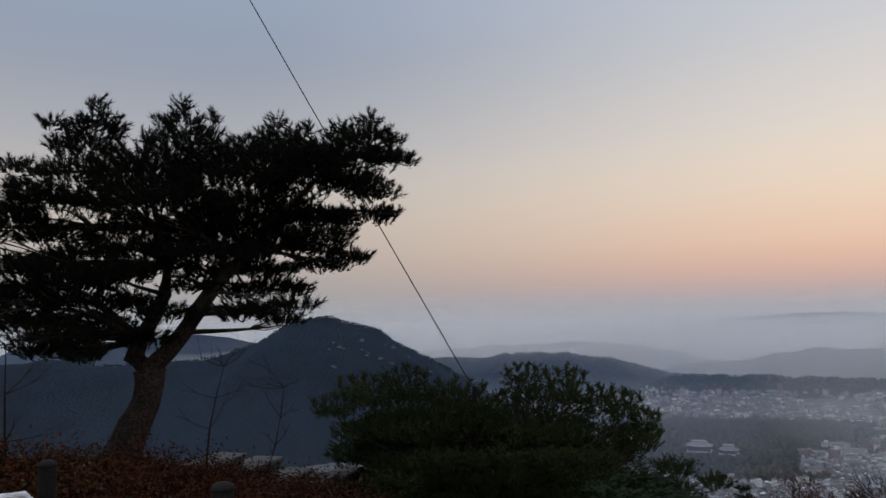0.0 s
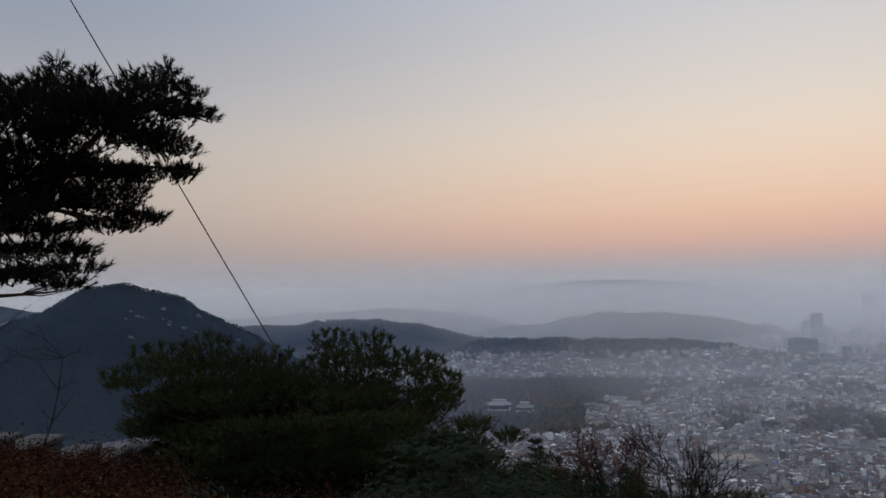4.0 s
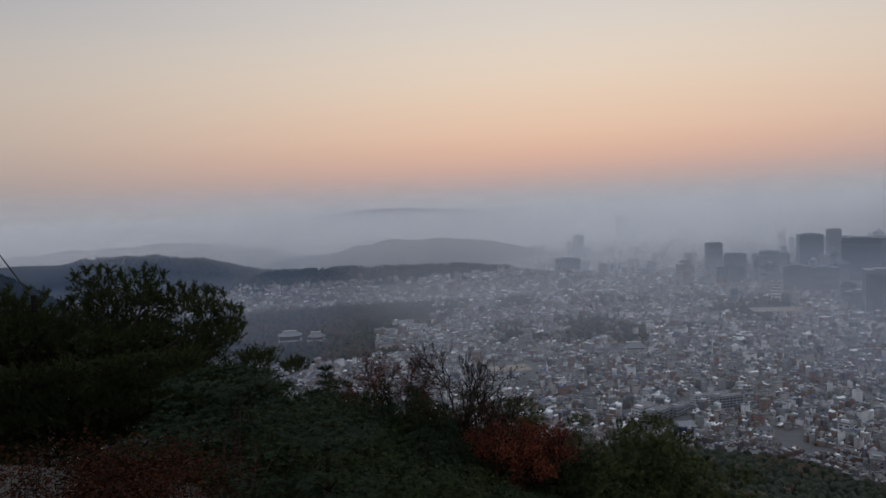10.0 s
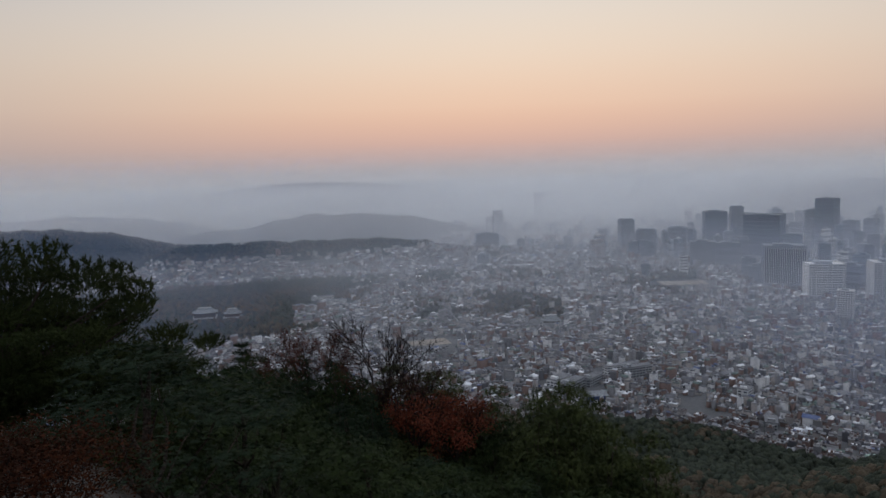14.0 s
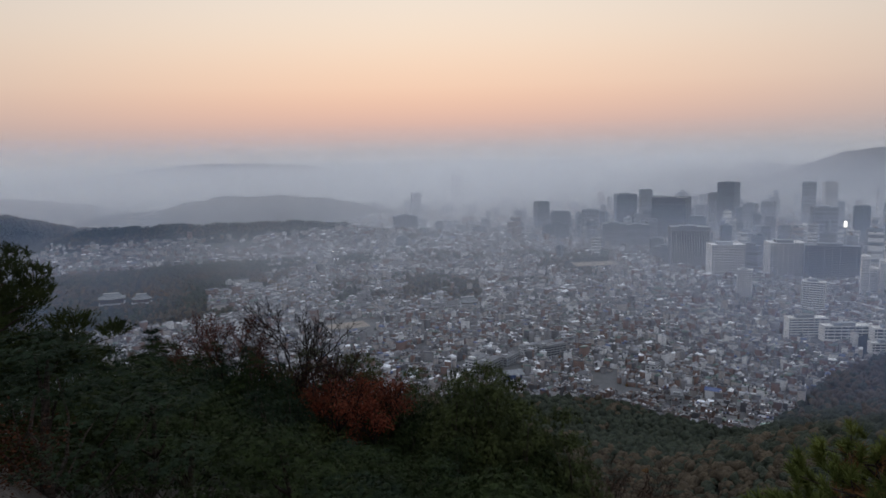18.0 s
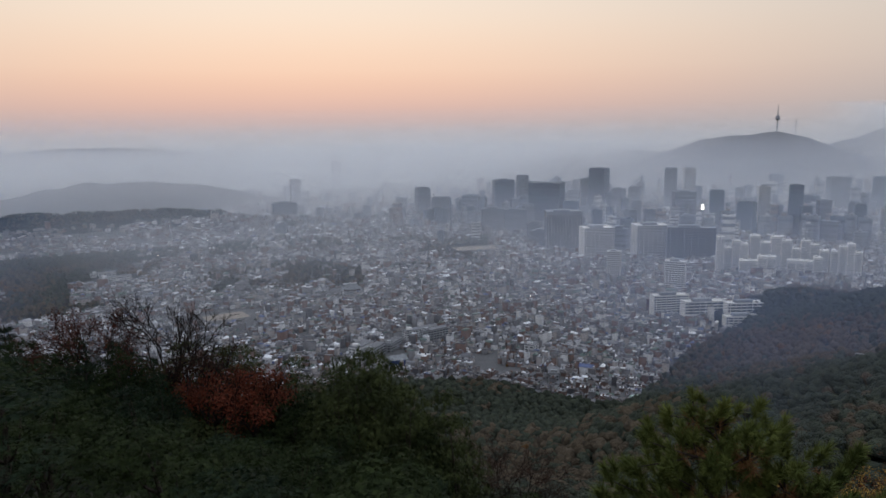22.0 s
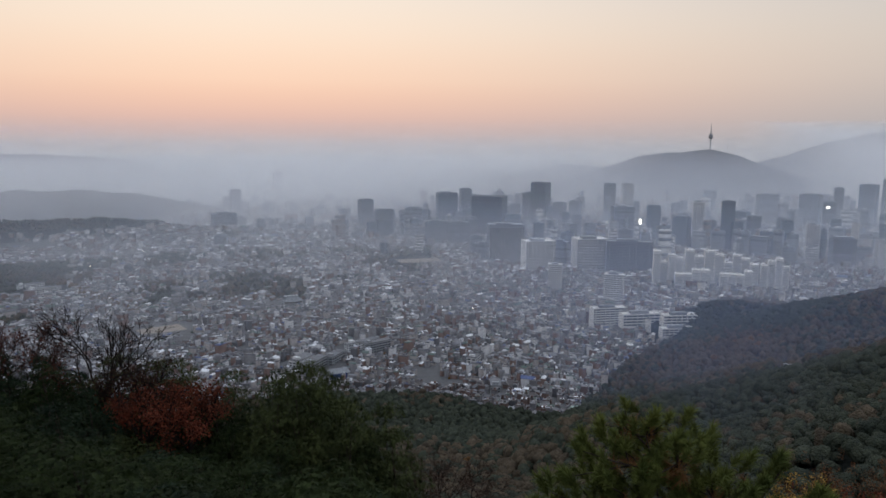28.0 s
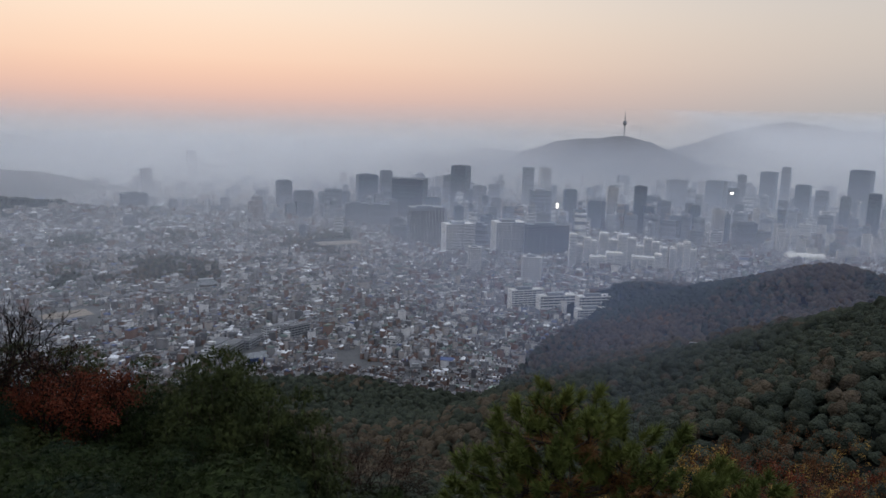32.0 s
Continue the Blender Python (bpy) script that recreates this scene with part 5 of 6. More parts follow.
def young_pine():
    rand = np.random.default_rng(13)
    thing = empty("pine_tree", spot(82, 6.0, ground_at(*spot(82, 6.0).xy)))
    tagged(thing, "young yellow-green pine with brown old needles", "tree")
    inv = thing.matrix_basis.inverted()
    bm = bmesh.new()
    top = sight(*STEM_TOP, 5.9)
    stem = bend(thing.location - Vector((0, 0, 0.3)), top, 9, 0.0, rand)
    tube(bm, [inv @ p for p in stem], [0.07, 0.065, 0.055, 0.045, 0.036, 0.03, 0.022, 0.015, 0.006], 8, 0.06, rand)
    part("trunk", bm, M_BARK, thing)
    brush = [tuft_shape(120, 0.1, 0.0085, rand, 0.6, 1.2, 0.6) for _ in range(4)]
    dry = [tuft_shape(44, 0.075, 0.004, rand, 1.0, 1.1, 0.8) for _ in range(3)]
    C, A, S, D, DA = [], [], [], [], []
    for az, el in SHOOTS:
        tip = sight(az, el, 5.9 + rand.uniform(-0.3, 0.3))
        root = min(stem[1:], key=lambda p: (p - tip).length + 3 * max(0, p.z + 0.15 - tip.z))
        out = (tip - root)
        pts = bend(root, tip - Vector((0, 0, 0.05)), 6, -0.16 * out.length, rand)
        bm = bmesh.new()
        tube(bm, [inv @ p for p in pts], [0.015, 0.012, 0.01, 0.008, 0.007, 0.004], 6)
        for k in range(5):
            e = pts[4] + Vector(rand.normal(0, 0.1, 3)) + Vector((0, 0, 0.0))
            tube(bm, [inv @ pts[3], inv @ pts[3].lerp(e, 0.6), inv @ e], [0.006, 0.005, 0.003], 4)
            C.append(e); A.append(Vector((out.x, out.y, 0)).normalized() * 0.5 + Vector((0, 0, 1)) + Vector(rand.normal(0, 0.3, 3))); S.append(rand.uniform(0.75, 1.0))
        part("branch", bm, M_BARK, thing)
        for k in range(3):
            C.append(tip + Vector(rand.normal(0, 0.035, 3)) + Vector((0, 0, 0.035 * (k - 1)))); A.append(Vector((out.x, out.y, 0)).normalized() * 0.7 + Vector((0, 0, 1)) + Vector(rand.normal(0, 0.25, 3))); S.append(rand.uniform(0.9, 1.15))
        for t in (2, 2.6, 3, 3.5, 4):
            p = pts[int(t)]
            D.append(p + Vector(rand.normal(0, 0.04, 3))); DA.append(Vector(rand.normal(0, 1, 3)) + Vector((0, 0, 0.4)))
    pack = lambda q: np.array([tuple(p) for p in q])
    v, f = tufts(pack(C), pack(A), brush, np.array(S), rand)
    me = mesh_np("crown", v, f, M_NEEDLE_Y)
    me.transform(inv)
    new("crown", me).parent = thing
    v, f = tufts(pack(D), pack(DA), dry, rand.uniform(1.0, 1.4, len(D)), rand)
    me = mesh_np("dry_needles", v, f, M_DRY)
    me.transform(inv)
    tagged(new("dry_needles", me), "rust-brown old needles").parent = thing


old_pine()
mid_pine()
young_pine()


# green needles brightened in colour, to offset shade on crowns seen from the side
M_NEEDLE_LIFTED = leaf_mat("lifted_green_needles", (0.062, 0.071, 0.024), (0.021, 0.028, 0.012))
M_NEEDLE_D = leaf_mat("blue_green_needles", (0.022, 0.034, 0.017), (0.008, 0.013, 0.008))
# how high the near canopy reaches: compass angle, angle above eye level
CANOPY = np.array([(-20, -10), (-4, -9), (8, -9), (15, -11), (18, -12.9), (20, -13.4), (23, -14.4), (26, -14.6), (28.4, -14.0), (30, -14.9), (32, -16.3), (35.7, -17.5), (38, -18.2), (40.7, -18.6), (42.8, -19.7), (46, -19.7), (48.7, -20.4), (50.5, -21.5), (53.3, -23.3), (55.6, -24.6), (60.4, -25.6), (62.7, -26.2), (66, -27), (74, -31), (90, -31), (104, -29)], float)
# nearer than the red trees it stays lower
CANOPY_NEAR = np.array([(-20, -10), (15, -12), (20, -14), (24, -15.4), (29, -16.4), (32, -19.6), (34, -22), (40, -22.6), (44, -21.6), (48, -22.6), (51, -25), (66, -27.4), (74, -31), (104, -30)], float)


def cushion_mesh(name, pads, density, size, material, rand):
    """Needle sprays that lie on flat cushions like shingles, ragged at the rim."""
    V = []
    for c, u, w, h in pads:
        c, u, w = np.array(c), np.array(u), np.array(w)
        lu, lw = np.linalg.norm(u), np.linalg.norm(w)
        n = max(14, int(density * lu * lw))
        q = rand.normal(size=(n, 3))
        q[:, 2] = np.abs(q[:, 2]) - 0.35
        q /= np.linalg.norm(q, axis=1, keepdims=True)
        p = c + (q[:, :1] * u + q[:, 1:2] * w + q[:, 2:] * np.array([0, 0, h])) * rand.uniform(0.75, 1.1, (n, 1))
        nrm = q[:, :1] * u / lu ** 2 + q[:, 1:2] * w / lw ** 2 + q[:, 2:] * np.array([0, 0, 1 / h])
        nrm /= np.linalg.norm(nrm, axis=1, keepdims=True)
        nrm += rand.normal(0, 0.22, (n, 3))
        way = q[:, :1] * u / lu + q[:, 1:2] * w / lw + np.array([0, 0, 0.5]) + rand.normal(0, 0.55, (n, 3))
        side = np.cross(nrm, way)
        side /= np.linalg.norm(side, axis=1, keepdims=True)
        way = np.cross(side, nrm)
        way /= np.linalg.norm(way, axis=1, keepdims=True)
        ln = size * rand.uniform(0.7, 1.4, (n, 1))
        for k in (-0.8, -0.4, 0.0, 0.4, 0.8):
            d = way + side * k + nrm * 0.15
            V.append(np.stack([p - side * ln * 0.055, p + side * ln * 0.055, p + d * ln], 1).reshape(-1, 3))
    v = np.concatenate(V)
    return mesh_np(name, v, np.arange(len(v)).reshape(-1, 3), material)


def pine_kind(seed, tall, wide, density, blade, material):
    """A pine for the slope below: trunk, limbs, a deep crown of many small cushions."""
    rand = np.random.default_rng(seed)
    thing = empty("pine_tree")
    tagged(thing, "dense dark green pine on the steep slope", "tree", "pines on the slope")
    bm = bmesh.new()
    stem = bend((0, 0, -2.0), (rand.uniform(-0.3, 0.3), rand.uniform(-0.3, 0.3), tall * 0.9), 6, 0, rand)
    tube(bm, stem, [0.16, 0.13, 0.11, 0.09, 0.06, 0.02], 7)
    pads = []
    for tier in range(5):
        n = 3 + 2 * tier
        for i in range(n):
            a = 6.283 * i / n + tier * 1.1 + rand.uniform(-0.3, 0.3)
            rr = wide * (0.1 + 0.2 * tier) * rand.uniform(0.8, 1.15)
            z = tall * (0.97 - 0.135 * tier) - 0.12 * rr + rand.uniform(-0.15, 0.15)
            c = Vector((rr * math.cos(a), rr * math.sin(a), z))
            s = wide * rand.uniform(0.2, 0.3)
            out = Vector((math.cos(a), math.sin(a), -0.1))
            pads.append((c, out * s * 1.25, Vector((-math.sin(a), math.cos(a), 0)) * s, s * 0.36))
            if i % 2:
                tube(bm, bend(stem[max(1, 4 - tier)], c - Vector((0, 0, s * 0.2)), 4, -0.1, rand), [0.045, 0.035, 0.02, 0.01], 4)
    part("trunk", bm, M_BARK, thing)
    new("crown", cushion_mesh("crown", pads, density, blade, material, rand)).parent = thing
    return thing


def slope_pines():
    rand = np.random.default_rng(21)
    looks = ((2.5, M_NEEDLE), (2.7, M_NEEDLE), (2.4, M_NEEDLE_D), (2.5, M_NEEDLE_LIFTED))
    kinds = [pine_kind(30 + i, 4.6, w, 210, 0.15, m) for i, (w, m) in enumerate(looks)]
    kinds += [pine_kind(40 + i, 4.6, w, 115, 0.21, m) for i, (w, m) in enumerate(looks)]
    spots, used = [], set()
    for az0, az1, r0, r1, n in ((15, 53, 9, 64, 170), (52, 68, 20, 100, 40), (66, 102, 20, 110, 30), (-8, 18, 21, 60, 16), (13, 20, 10, 16, 6)):
        for _ in range(n * 16):
            if n <= 0:
                break
            az, r = rand.uniform(az0, az1), math.sqrt(rand.uniform(r0 ** 2, r1 ** 2))
            p = spot(az, r)
            gap = 2.7 + 0.025 * r
            if any((p - q).length < gap for q in spots):
                continue
            g = ground_at(p.x, p.y)
            lid = CANOPY_NEAR if r < 44 else CANOPY
            room = EYE + r * math.tan(radians(np.interp(az, lid[:, 0], lid[:, 1]))) - g
            if room < 1.6:
                continue
            s = min(room / 4.75 * rand.uniform(0.62, 1.0), rand.uniform(0.8, 1.5))
            spots.append(p)
            n -= 1
            k = int(rand.choice(4, p=[0.36, 0.28, 0.3, 0.06])) + (4 if r > 24 else 0)
            m = pose(p.x, p.y, g, rand.uniform(-6, 6), rand.uniform(-6, 6), rand.uniform(0, 360))
            ob = kinds[k] if k not in used else copy_thing(kinds[k], m)
            used.add(k)
            wide = max(s, 0.9)
            ob.matrix_basis = m @ Matrix.Diagonal((wide, wide, s, 1))
    # a close row of pines along the edge of the slope
    for i, az in enumerate(np.arange(17.5, 55, 1.35)):
        for row, (r, low) in enumerate(((46, 0.0), (42, 1.1))):
            if row and 32 < az < 41:
                continue
            a = az + rand.uniform(-0.5, 0.5)
            p = spot(a, r + rand.uniform(-2, 2))
            r = p.length
            el = np.interp(a, CANOPY[:, 0], CANOPY[:, 1]) - low - rand.uniform(0, 0.6)
            g = ground_at(p.x, p.y)
            s = (EYE + r * math.tan(radians(el)) - g) / 4.6
            if s > 0.3:
                w = min(0.95, max(0.7, 0.75 * s))
                # past 33 degrees half the row takes brightened needles against its shaded sides
                copy_thing(kinds[((7, 4, 7, 5) if az > 33 else (4, 6, 5, 6))[int(rand.integers(0, 4))]], pose(p.x, p.y, g, 0, 0, 70 * i) @ Matrix.Diagonal((w, w, s, 1)))


slope_pines()


def crown_shape(rand, fine, flat, n, size):
    """A far tree's crown: an uneven lumpy dome with loose leaf sprays round it. Returns corners and triangles."""
    bm = bmesh.new()
    bmesh.ops.create_icosphere(bm, subdivisions=fine, radius=1)
    v = np.array([tuple(q.co) for q in bm.verts])
    f = np.array([[q.index for q in g.verts] for g in bm.faces])
    bm.free()
    lumps = rand.normal(size=(7, 3))
    lumps /= np.linalg.norm(lumps, axis=1, keepdims=True)
    big = 0.62 + 0.42 * np.exp(-4.5 * (1 - v @ lumps.T)).max(axis=1) + rand.normal(0, 0.07, len(v))
    v = v * big[:, None] * (0.9 if n > 200 else 1.0)
    f = f[v[f][:, :, 2].max(axis=1) > -0.3]
    q = rand.normal(size=(n, 3))
    q[:, 2] = np.abs(q[:, 2]) - 0.2
    q /= np.linalg.norm(q, axis=1, keepdims=True)
    c = q * (0.66 + 0.42 * np.exp(-4.5 * (1 - q @ lumps.T)).max(axis=1))[:, None]
    u = np.cross(q + rand.normal(0, 0.3, (n, 3)), rand.normal(size=(n, 3)))
    u /= np.linalg.norm(u, axis=1, keepdims=True)
    w = np.cross(q, u)
    c = c * rand.uniform(0.85, 1.16, (n, 1))
    leaf = np.stack([c - u * size, c + u * size, c + w * size * 1.5], 1).reshape(-1, 3)
    faces = np.concatenate([f, len(v) + np.arange(3 * n).reshape(-1, 3)])
    return np.concatenate([v, leaf]) * np.array([1, 1, flat]), faces


def far_forest():
    rand = np.random.default_rng(41)

    def fan(az0, az1, r0, r1, step):
        """Uneven rows of trees over a sector."""
        out = []
        r = r0
        while r < r1:
            n = max(2, int(r * radians(az1 - az0) / step))
            az = np.radians(az0 + (az1 - az0) * (np.arange(n) + rand.uniform(0, 1, n)) / n)
            rr = r + rand.uniform(-0.5, 0.5, n) * step
            out.append(np.stack([rr * np.sin(az), rr * np.cos(az)], 1))
            r += step
        return np.concatenate(out)

    near = fan(44, 106, 66, 200, 3.2)
    mid = np.concatenate([fan(20, 44, 70, 330, 6), fan(40, 106, 200, 420, 4.6)])
    mid2 = fan(40, 106, 420, 1000, 6.2)
    mid2 = mid2[town_edge(*mid2.T) < 4]
    lane_a, lane_b = np.array(spot(84.4, 640).xy), np.array(spot(84.1, 545).xy)
    t = np.clip(((mid2 - lane_a) @ (lane_b - lane_a)) / ((lane_b - lane_a) @ (lane_b - lane_a)), 0, 1.0)
    mid, wide = mid2, mid
    mid = mid[np.hypot(*(mid - lane_a - t[:, None] * (lane_b - lane_a)).T) > 12]
    far = fan(70, 106, 1000, 1330, 7)
    far = far[town_edge(*far.T) < 4]
    # parks and palace woods on the plain, and trees between the houses
    q = rand.uniform((-300, 300), (2600, 3000), (60000, 2))
    q = q[woods(*q.T) & ~on_feature(*q.T) & (np.hypot(*q.T) < 2700) & (np.degrees(np.arctan2(*q.T)) > 4)][:15000]
    h = rand.uniform((200, -200), (1800, 1500), (16000, 2))
    h = h[~on_feature(*h.T) & (town_edge(*h.T) > 0) & (height(*h.T) < 45)]
    h = h[(wobble(h[:, 0], h[:, 1], 60, 14) + rand.normal(0, 0.3, len(h))) > 0.38]
    # the mountain across the valley: trees along its crest
    crest = np.array([tuple(sight(*q).xy) for q in RIDGES[0][0][2:15]])
    k = rand.integers(0, len(crest) - 1, 700)
    g = crest[k] + (crest[k + 1] - crest[k]) * rand.uniform(0, 1, (700, 1)) + rand.normal(0, 12, (700, 2))
    # a ginkgo avenue
    t = np.repeat(np.linspace(0, 1, 46), 2)[:, None]
    a, b = np.array(spot(29.9, 1690).xy), np.array(spot(34.6, 1330).xy)
    lane = a + (b - a) * t + rand.normal(0, 5, (92, 2))
    sets = [(near, 2, 250, 0.085, 2.7, 0.1), (wide, 2, 62, 0.11, 3.3, -0.1), (mid, 2, 16, 0.1, 4.5, -0.05), (far, 1, 8, 0.15, 4.4, 0.1), (q, 1, 4, 0.2, 4.4, 0.1), (h, 1, 6, 0.2, 2.5, 0.3), (g, 1, 8, 0.25, 2.6, -50), (lane, 1, 8, 0.25, 4.8, 9.0)]
    woods_of = {"crest_trees": [], "pine_forest": [], "oak_forest": [], "autumn_trees": []}
    for pts, fine, leaves, size, big, shift in sets:
        z = height(*pts.T)
        mixed = 1.3 * wobble(pts[:, 0], pts[:, 1], 95, 4) + rand.normal(0, 0.34, len(pts)) + shift + np.clip((np.hypot(*pts.T) - 500) / 900, -0.3, 0.3)
        for name, lo, hi, flat in (("crest_trees", -99, -9, 0.85), ("pine_forest", -9, 0.3, 0.85), ("oak_forest", 0.3, 1.35, 1.05), ("autumn_trees", 1.35, 99, 1.0)):
            sel = (mixed >= lo) & (mixed < hi)
            pick = rand.integers(0, 6, len(pts))
            for k in range(6):
                w = sel & (pick == k)
                sh, fc = crown_shape(rand, fine, flat, leaves, size)
                s = big * rand.uniform(0.65, 1.3, w.sum())
                a = rand.uniform(0, 6.28, w.sum())
                c, sn = np.cos(a)[:, None], np.sin(a)[:, None]
                x = (sh[None, :, 0] * c - sh[None, :, 1] * sn) * s[:, None] + pts[w, 0, None]
                y = (sh[None, :, 0] * sn + sh[None, :, 1] * c) * s[:, None] + pts[w, 1, None]
                hh = sh[None, :, 2] * s[:, None] * 1.1 + (z[w] + s * 0.75)[:, None]
                tri = fc[None] + len(sh) * np.arange(w.sum())[:, None, None]
                woods_of[name].append((np.stack([x, y, hh], -1).reshape(-1, 3), tri.reshape(-1, 3)))
    for name, material, label in (("crest_trees", M_NEEDLE_D, "dark pines along the mountain crest"), ("pine_forest", M_FOREST, "dark pine forest on the mountainside"), ("oak_forest", M_FOREST_B, "brown autumn oak forest on the mountainside"), ("autumn_trees", M_FOREST_Y, "scattered orange and yellow autumn trees")):
        start = np.cumsum([0] + [len(v) for v, f in woods_of[name]])
        v = np.concatenate([v for v, f in woods_of[name]])
        f = np.concatenate([f + o for (q, f), o in zip(woods_of[name], start)])
        tagged(new(name, mesh_np(name, v, f, material, smooth=True)), label, "forest", kind="stuff")


far_forest()

# ---- lookout: shrubs, fence, rampart, cable, bare trees ----
def leaf_cloud(centres, size, rand, per=5, spread=0.12):
    """Small folded leaves scattered round points."""
    n = len(centres) * per
    c = np.repeat(centres, per, axis=0) + rand.normal(0, spread, (n, 3))
    u = rand.normal(size=(n, 3))
    u /= np.linalg.norm(u, axis=1, keepdims=True)
    w = np.cross(u, rand.normal(size=(n, 3)))
    w /= np.linalg.norm(w, axis=1, keepdims=True)
    s = size * rand.uniform(0.6, 1.2, (n, 1))
    v = np.stack([c - u * s, c + w * s * 0.45, c + u * s, c - w * s * 0.45], 1).reshape(-1, 3)
    return v, np.arange(4 * n).reshape(-1, 4)


def branching(bm, start, way, length, radius, depth, rand, tips, spread=0.55, sides=5, kids=(2, 4)):
    """Limbs that fork into finer ones; collects the tips."""
    end = Vector(start) + Vector(way) * length
    pts = bend(start, end, 4, 0, rand)
    tube(bm, pts, [radius, radius * 0.85, radius * 0.7, radius * 0.5], sides)
    tips.append(end)
    tips.append(pts[2])
    if depth == 0:
        return
    for _ in range(int(rand.integers(*kids)) + 1):
        d = (Vector(way) + Vector(rand.normal(0, spread, 3)) + Vector((0, 0, 0.15))).normalized()
        branching(bm, pts[int(rand.integers(2, 4))], d, length * rand.uniform(0.55, 0.8), radius * 0.68, depth - 1, rand, tips, spread, max(3, sides - 1), kids)


def shrub_kind(seed, tall, material, label, leaf=0.028):
    rand = np.random.default_rng(seed)
    thing = tagged(empty("shrub"), label, "shrub", "shrubs at the lookout")
    tips = []
    for i in range(7):
        bm = bmesh.new()
        a = rand.uniform(0, 6.28)
        d = Vector((0.55 * math.cos(a), 0.55 * math.sin(a), 1)).normalized()
        branching(bm, (0.12 * math.cos(a), 0.12 * math.sin(a), -0.15), d, tall * rand.uniform(0.4, 0.55), 0.011, 2, rand, tips, 0.5, 3, (2, 4))
        part("stem", bm, M_TWIG, thing)
    v, f = leaf_cloud(np.array([tuple(p) for p in tips if p.z > 0.1]), leaf * 0.85, rand, 16, 0.1)
    new("foliage", mesh_np("foliage", v, f, material)).parent = thing
    return thing


def shrubs():
    rand = np.random.default_rng(51)
    kinds = [shrub_kind(52, 1.15, M_SHRUB, "rust-brown autumn shrub on the slope"), shrub_kind(53, 1.0, M_SHRUB, "rust-brown autumn shrub on the slope"), shrub_kind(54, 0.9, M_SCRUB, "olive-brown low shrub on the slope")]
    used = set()
    # compass angle, distance, angle of the shrub's top
    rows = []
    for az in np.arange(-37, -9, 1.45):
        top = np.interp(az, (-32, -28, -20.5, -16, -12.5, -9), (-4.9, -6.2, -8.2, -9.6, -10.0, -13.0))
        for r in (5.2, 6.6, 8.2):
            rows.append((az + rand.uniform(-1, 1), r + rand.uniform(-0.5, 0.5), top - rand.uniform(0, 0.9) - (8.2 - r) * 0.5))
    for az, r, el in ((-9.5, 5.4, -14.6), (-7, 5.8, -15.0), (-4.5, 5.6, -15.8), (4, 6.2, -20.5), (6.5, 6.0, -19.4), (8.6, 6.1, -19.6), (10.5, 6.0, -22.0), (43, 7.5, -27.4), (46, 7.8, -27.8)):
        rows.append((az, r, el))
    for az, r, el in rows:
        p = spot(az, r)
        g = ground_at(p.x, p.y)
        top = EYE + r * math.tan(radians(el))
        k = int(rand.choice(3, p=[0.45, 0.35, 0.2])) if az < 0 else int(rand.integers(0, 2))
        s = max(0.55, (top - g) / (1.35, 1.2, 1.08)[k])
        s = min(s, 1.6)
        m = pose(p.x, p.y, min(g, top - 0.5 * s) if s == 1.6 else g, 0, 0, rand.uniform(0, 360))
        ob = kinds[k] if k not in used else copy_thing(kinds[k], m)
        used.add(k)
        ob.matrix_basis = m @ Matrix.Diagonal((max(s, 0.8), max(s, 0.8), s, 1))


def sapling(az, r, top_el, seed, lean):
    rand = np.random.default_rng(seed)
    p = spot(az, r)
    g = ground_at(p.x, p.y)
    top = sight(az + lean, top_el, r)
    base = Vector((p.x, p.y, g))
    thing = tagged(empty("sapling", base), "thin leafless sapling among the shrubs", "sapling")
    bm = bmesh.new()
    pts = bend(base - Vector((0, 0, 0.2)), top, 7, 0.0, rand)
    tube(bm, [q - base for q in pts], [0.02, 0.018, 0.015, 0.013, 0.011, 0.008, 0.004], 6)
    part("stem", bm, M_TWIG, thing)
    for k, n in ((3, 1), (4, 2), (5, 2), (6, 5)):
        for _ in range(n):
            bm = bmesh.new()
            d = Vector(rand.normal(0, 1, 3))
            d.z = abs(d.z) * 0.6 + 0.25
            tips = []
            branching(bm, pts[k] - base, d.normalized(), rand.uniform(0.2, 0.42), 0.006, 1, rand, tips, 0.4, 4, (1, 2))
            part("branch", bm, M_TWIG, thing)


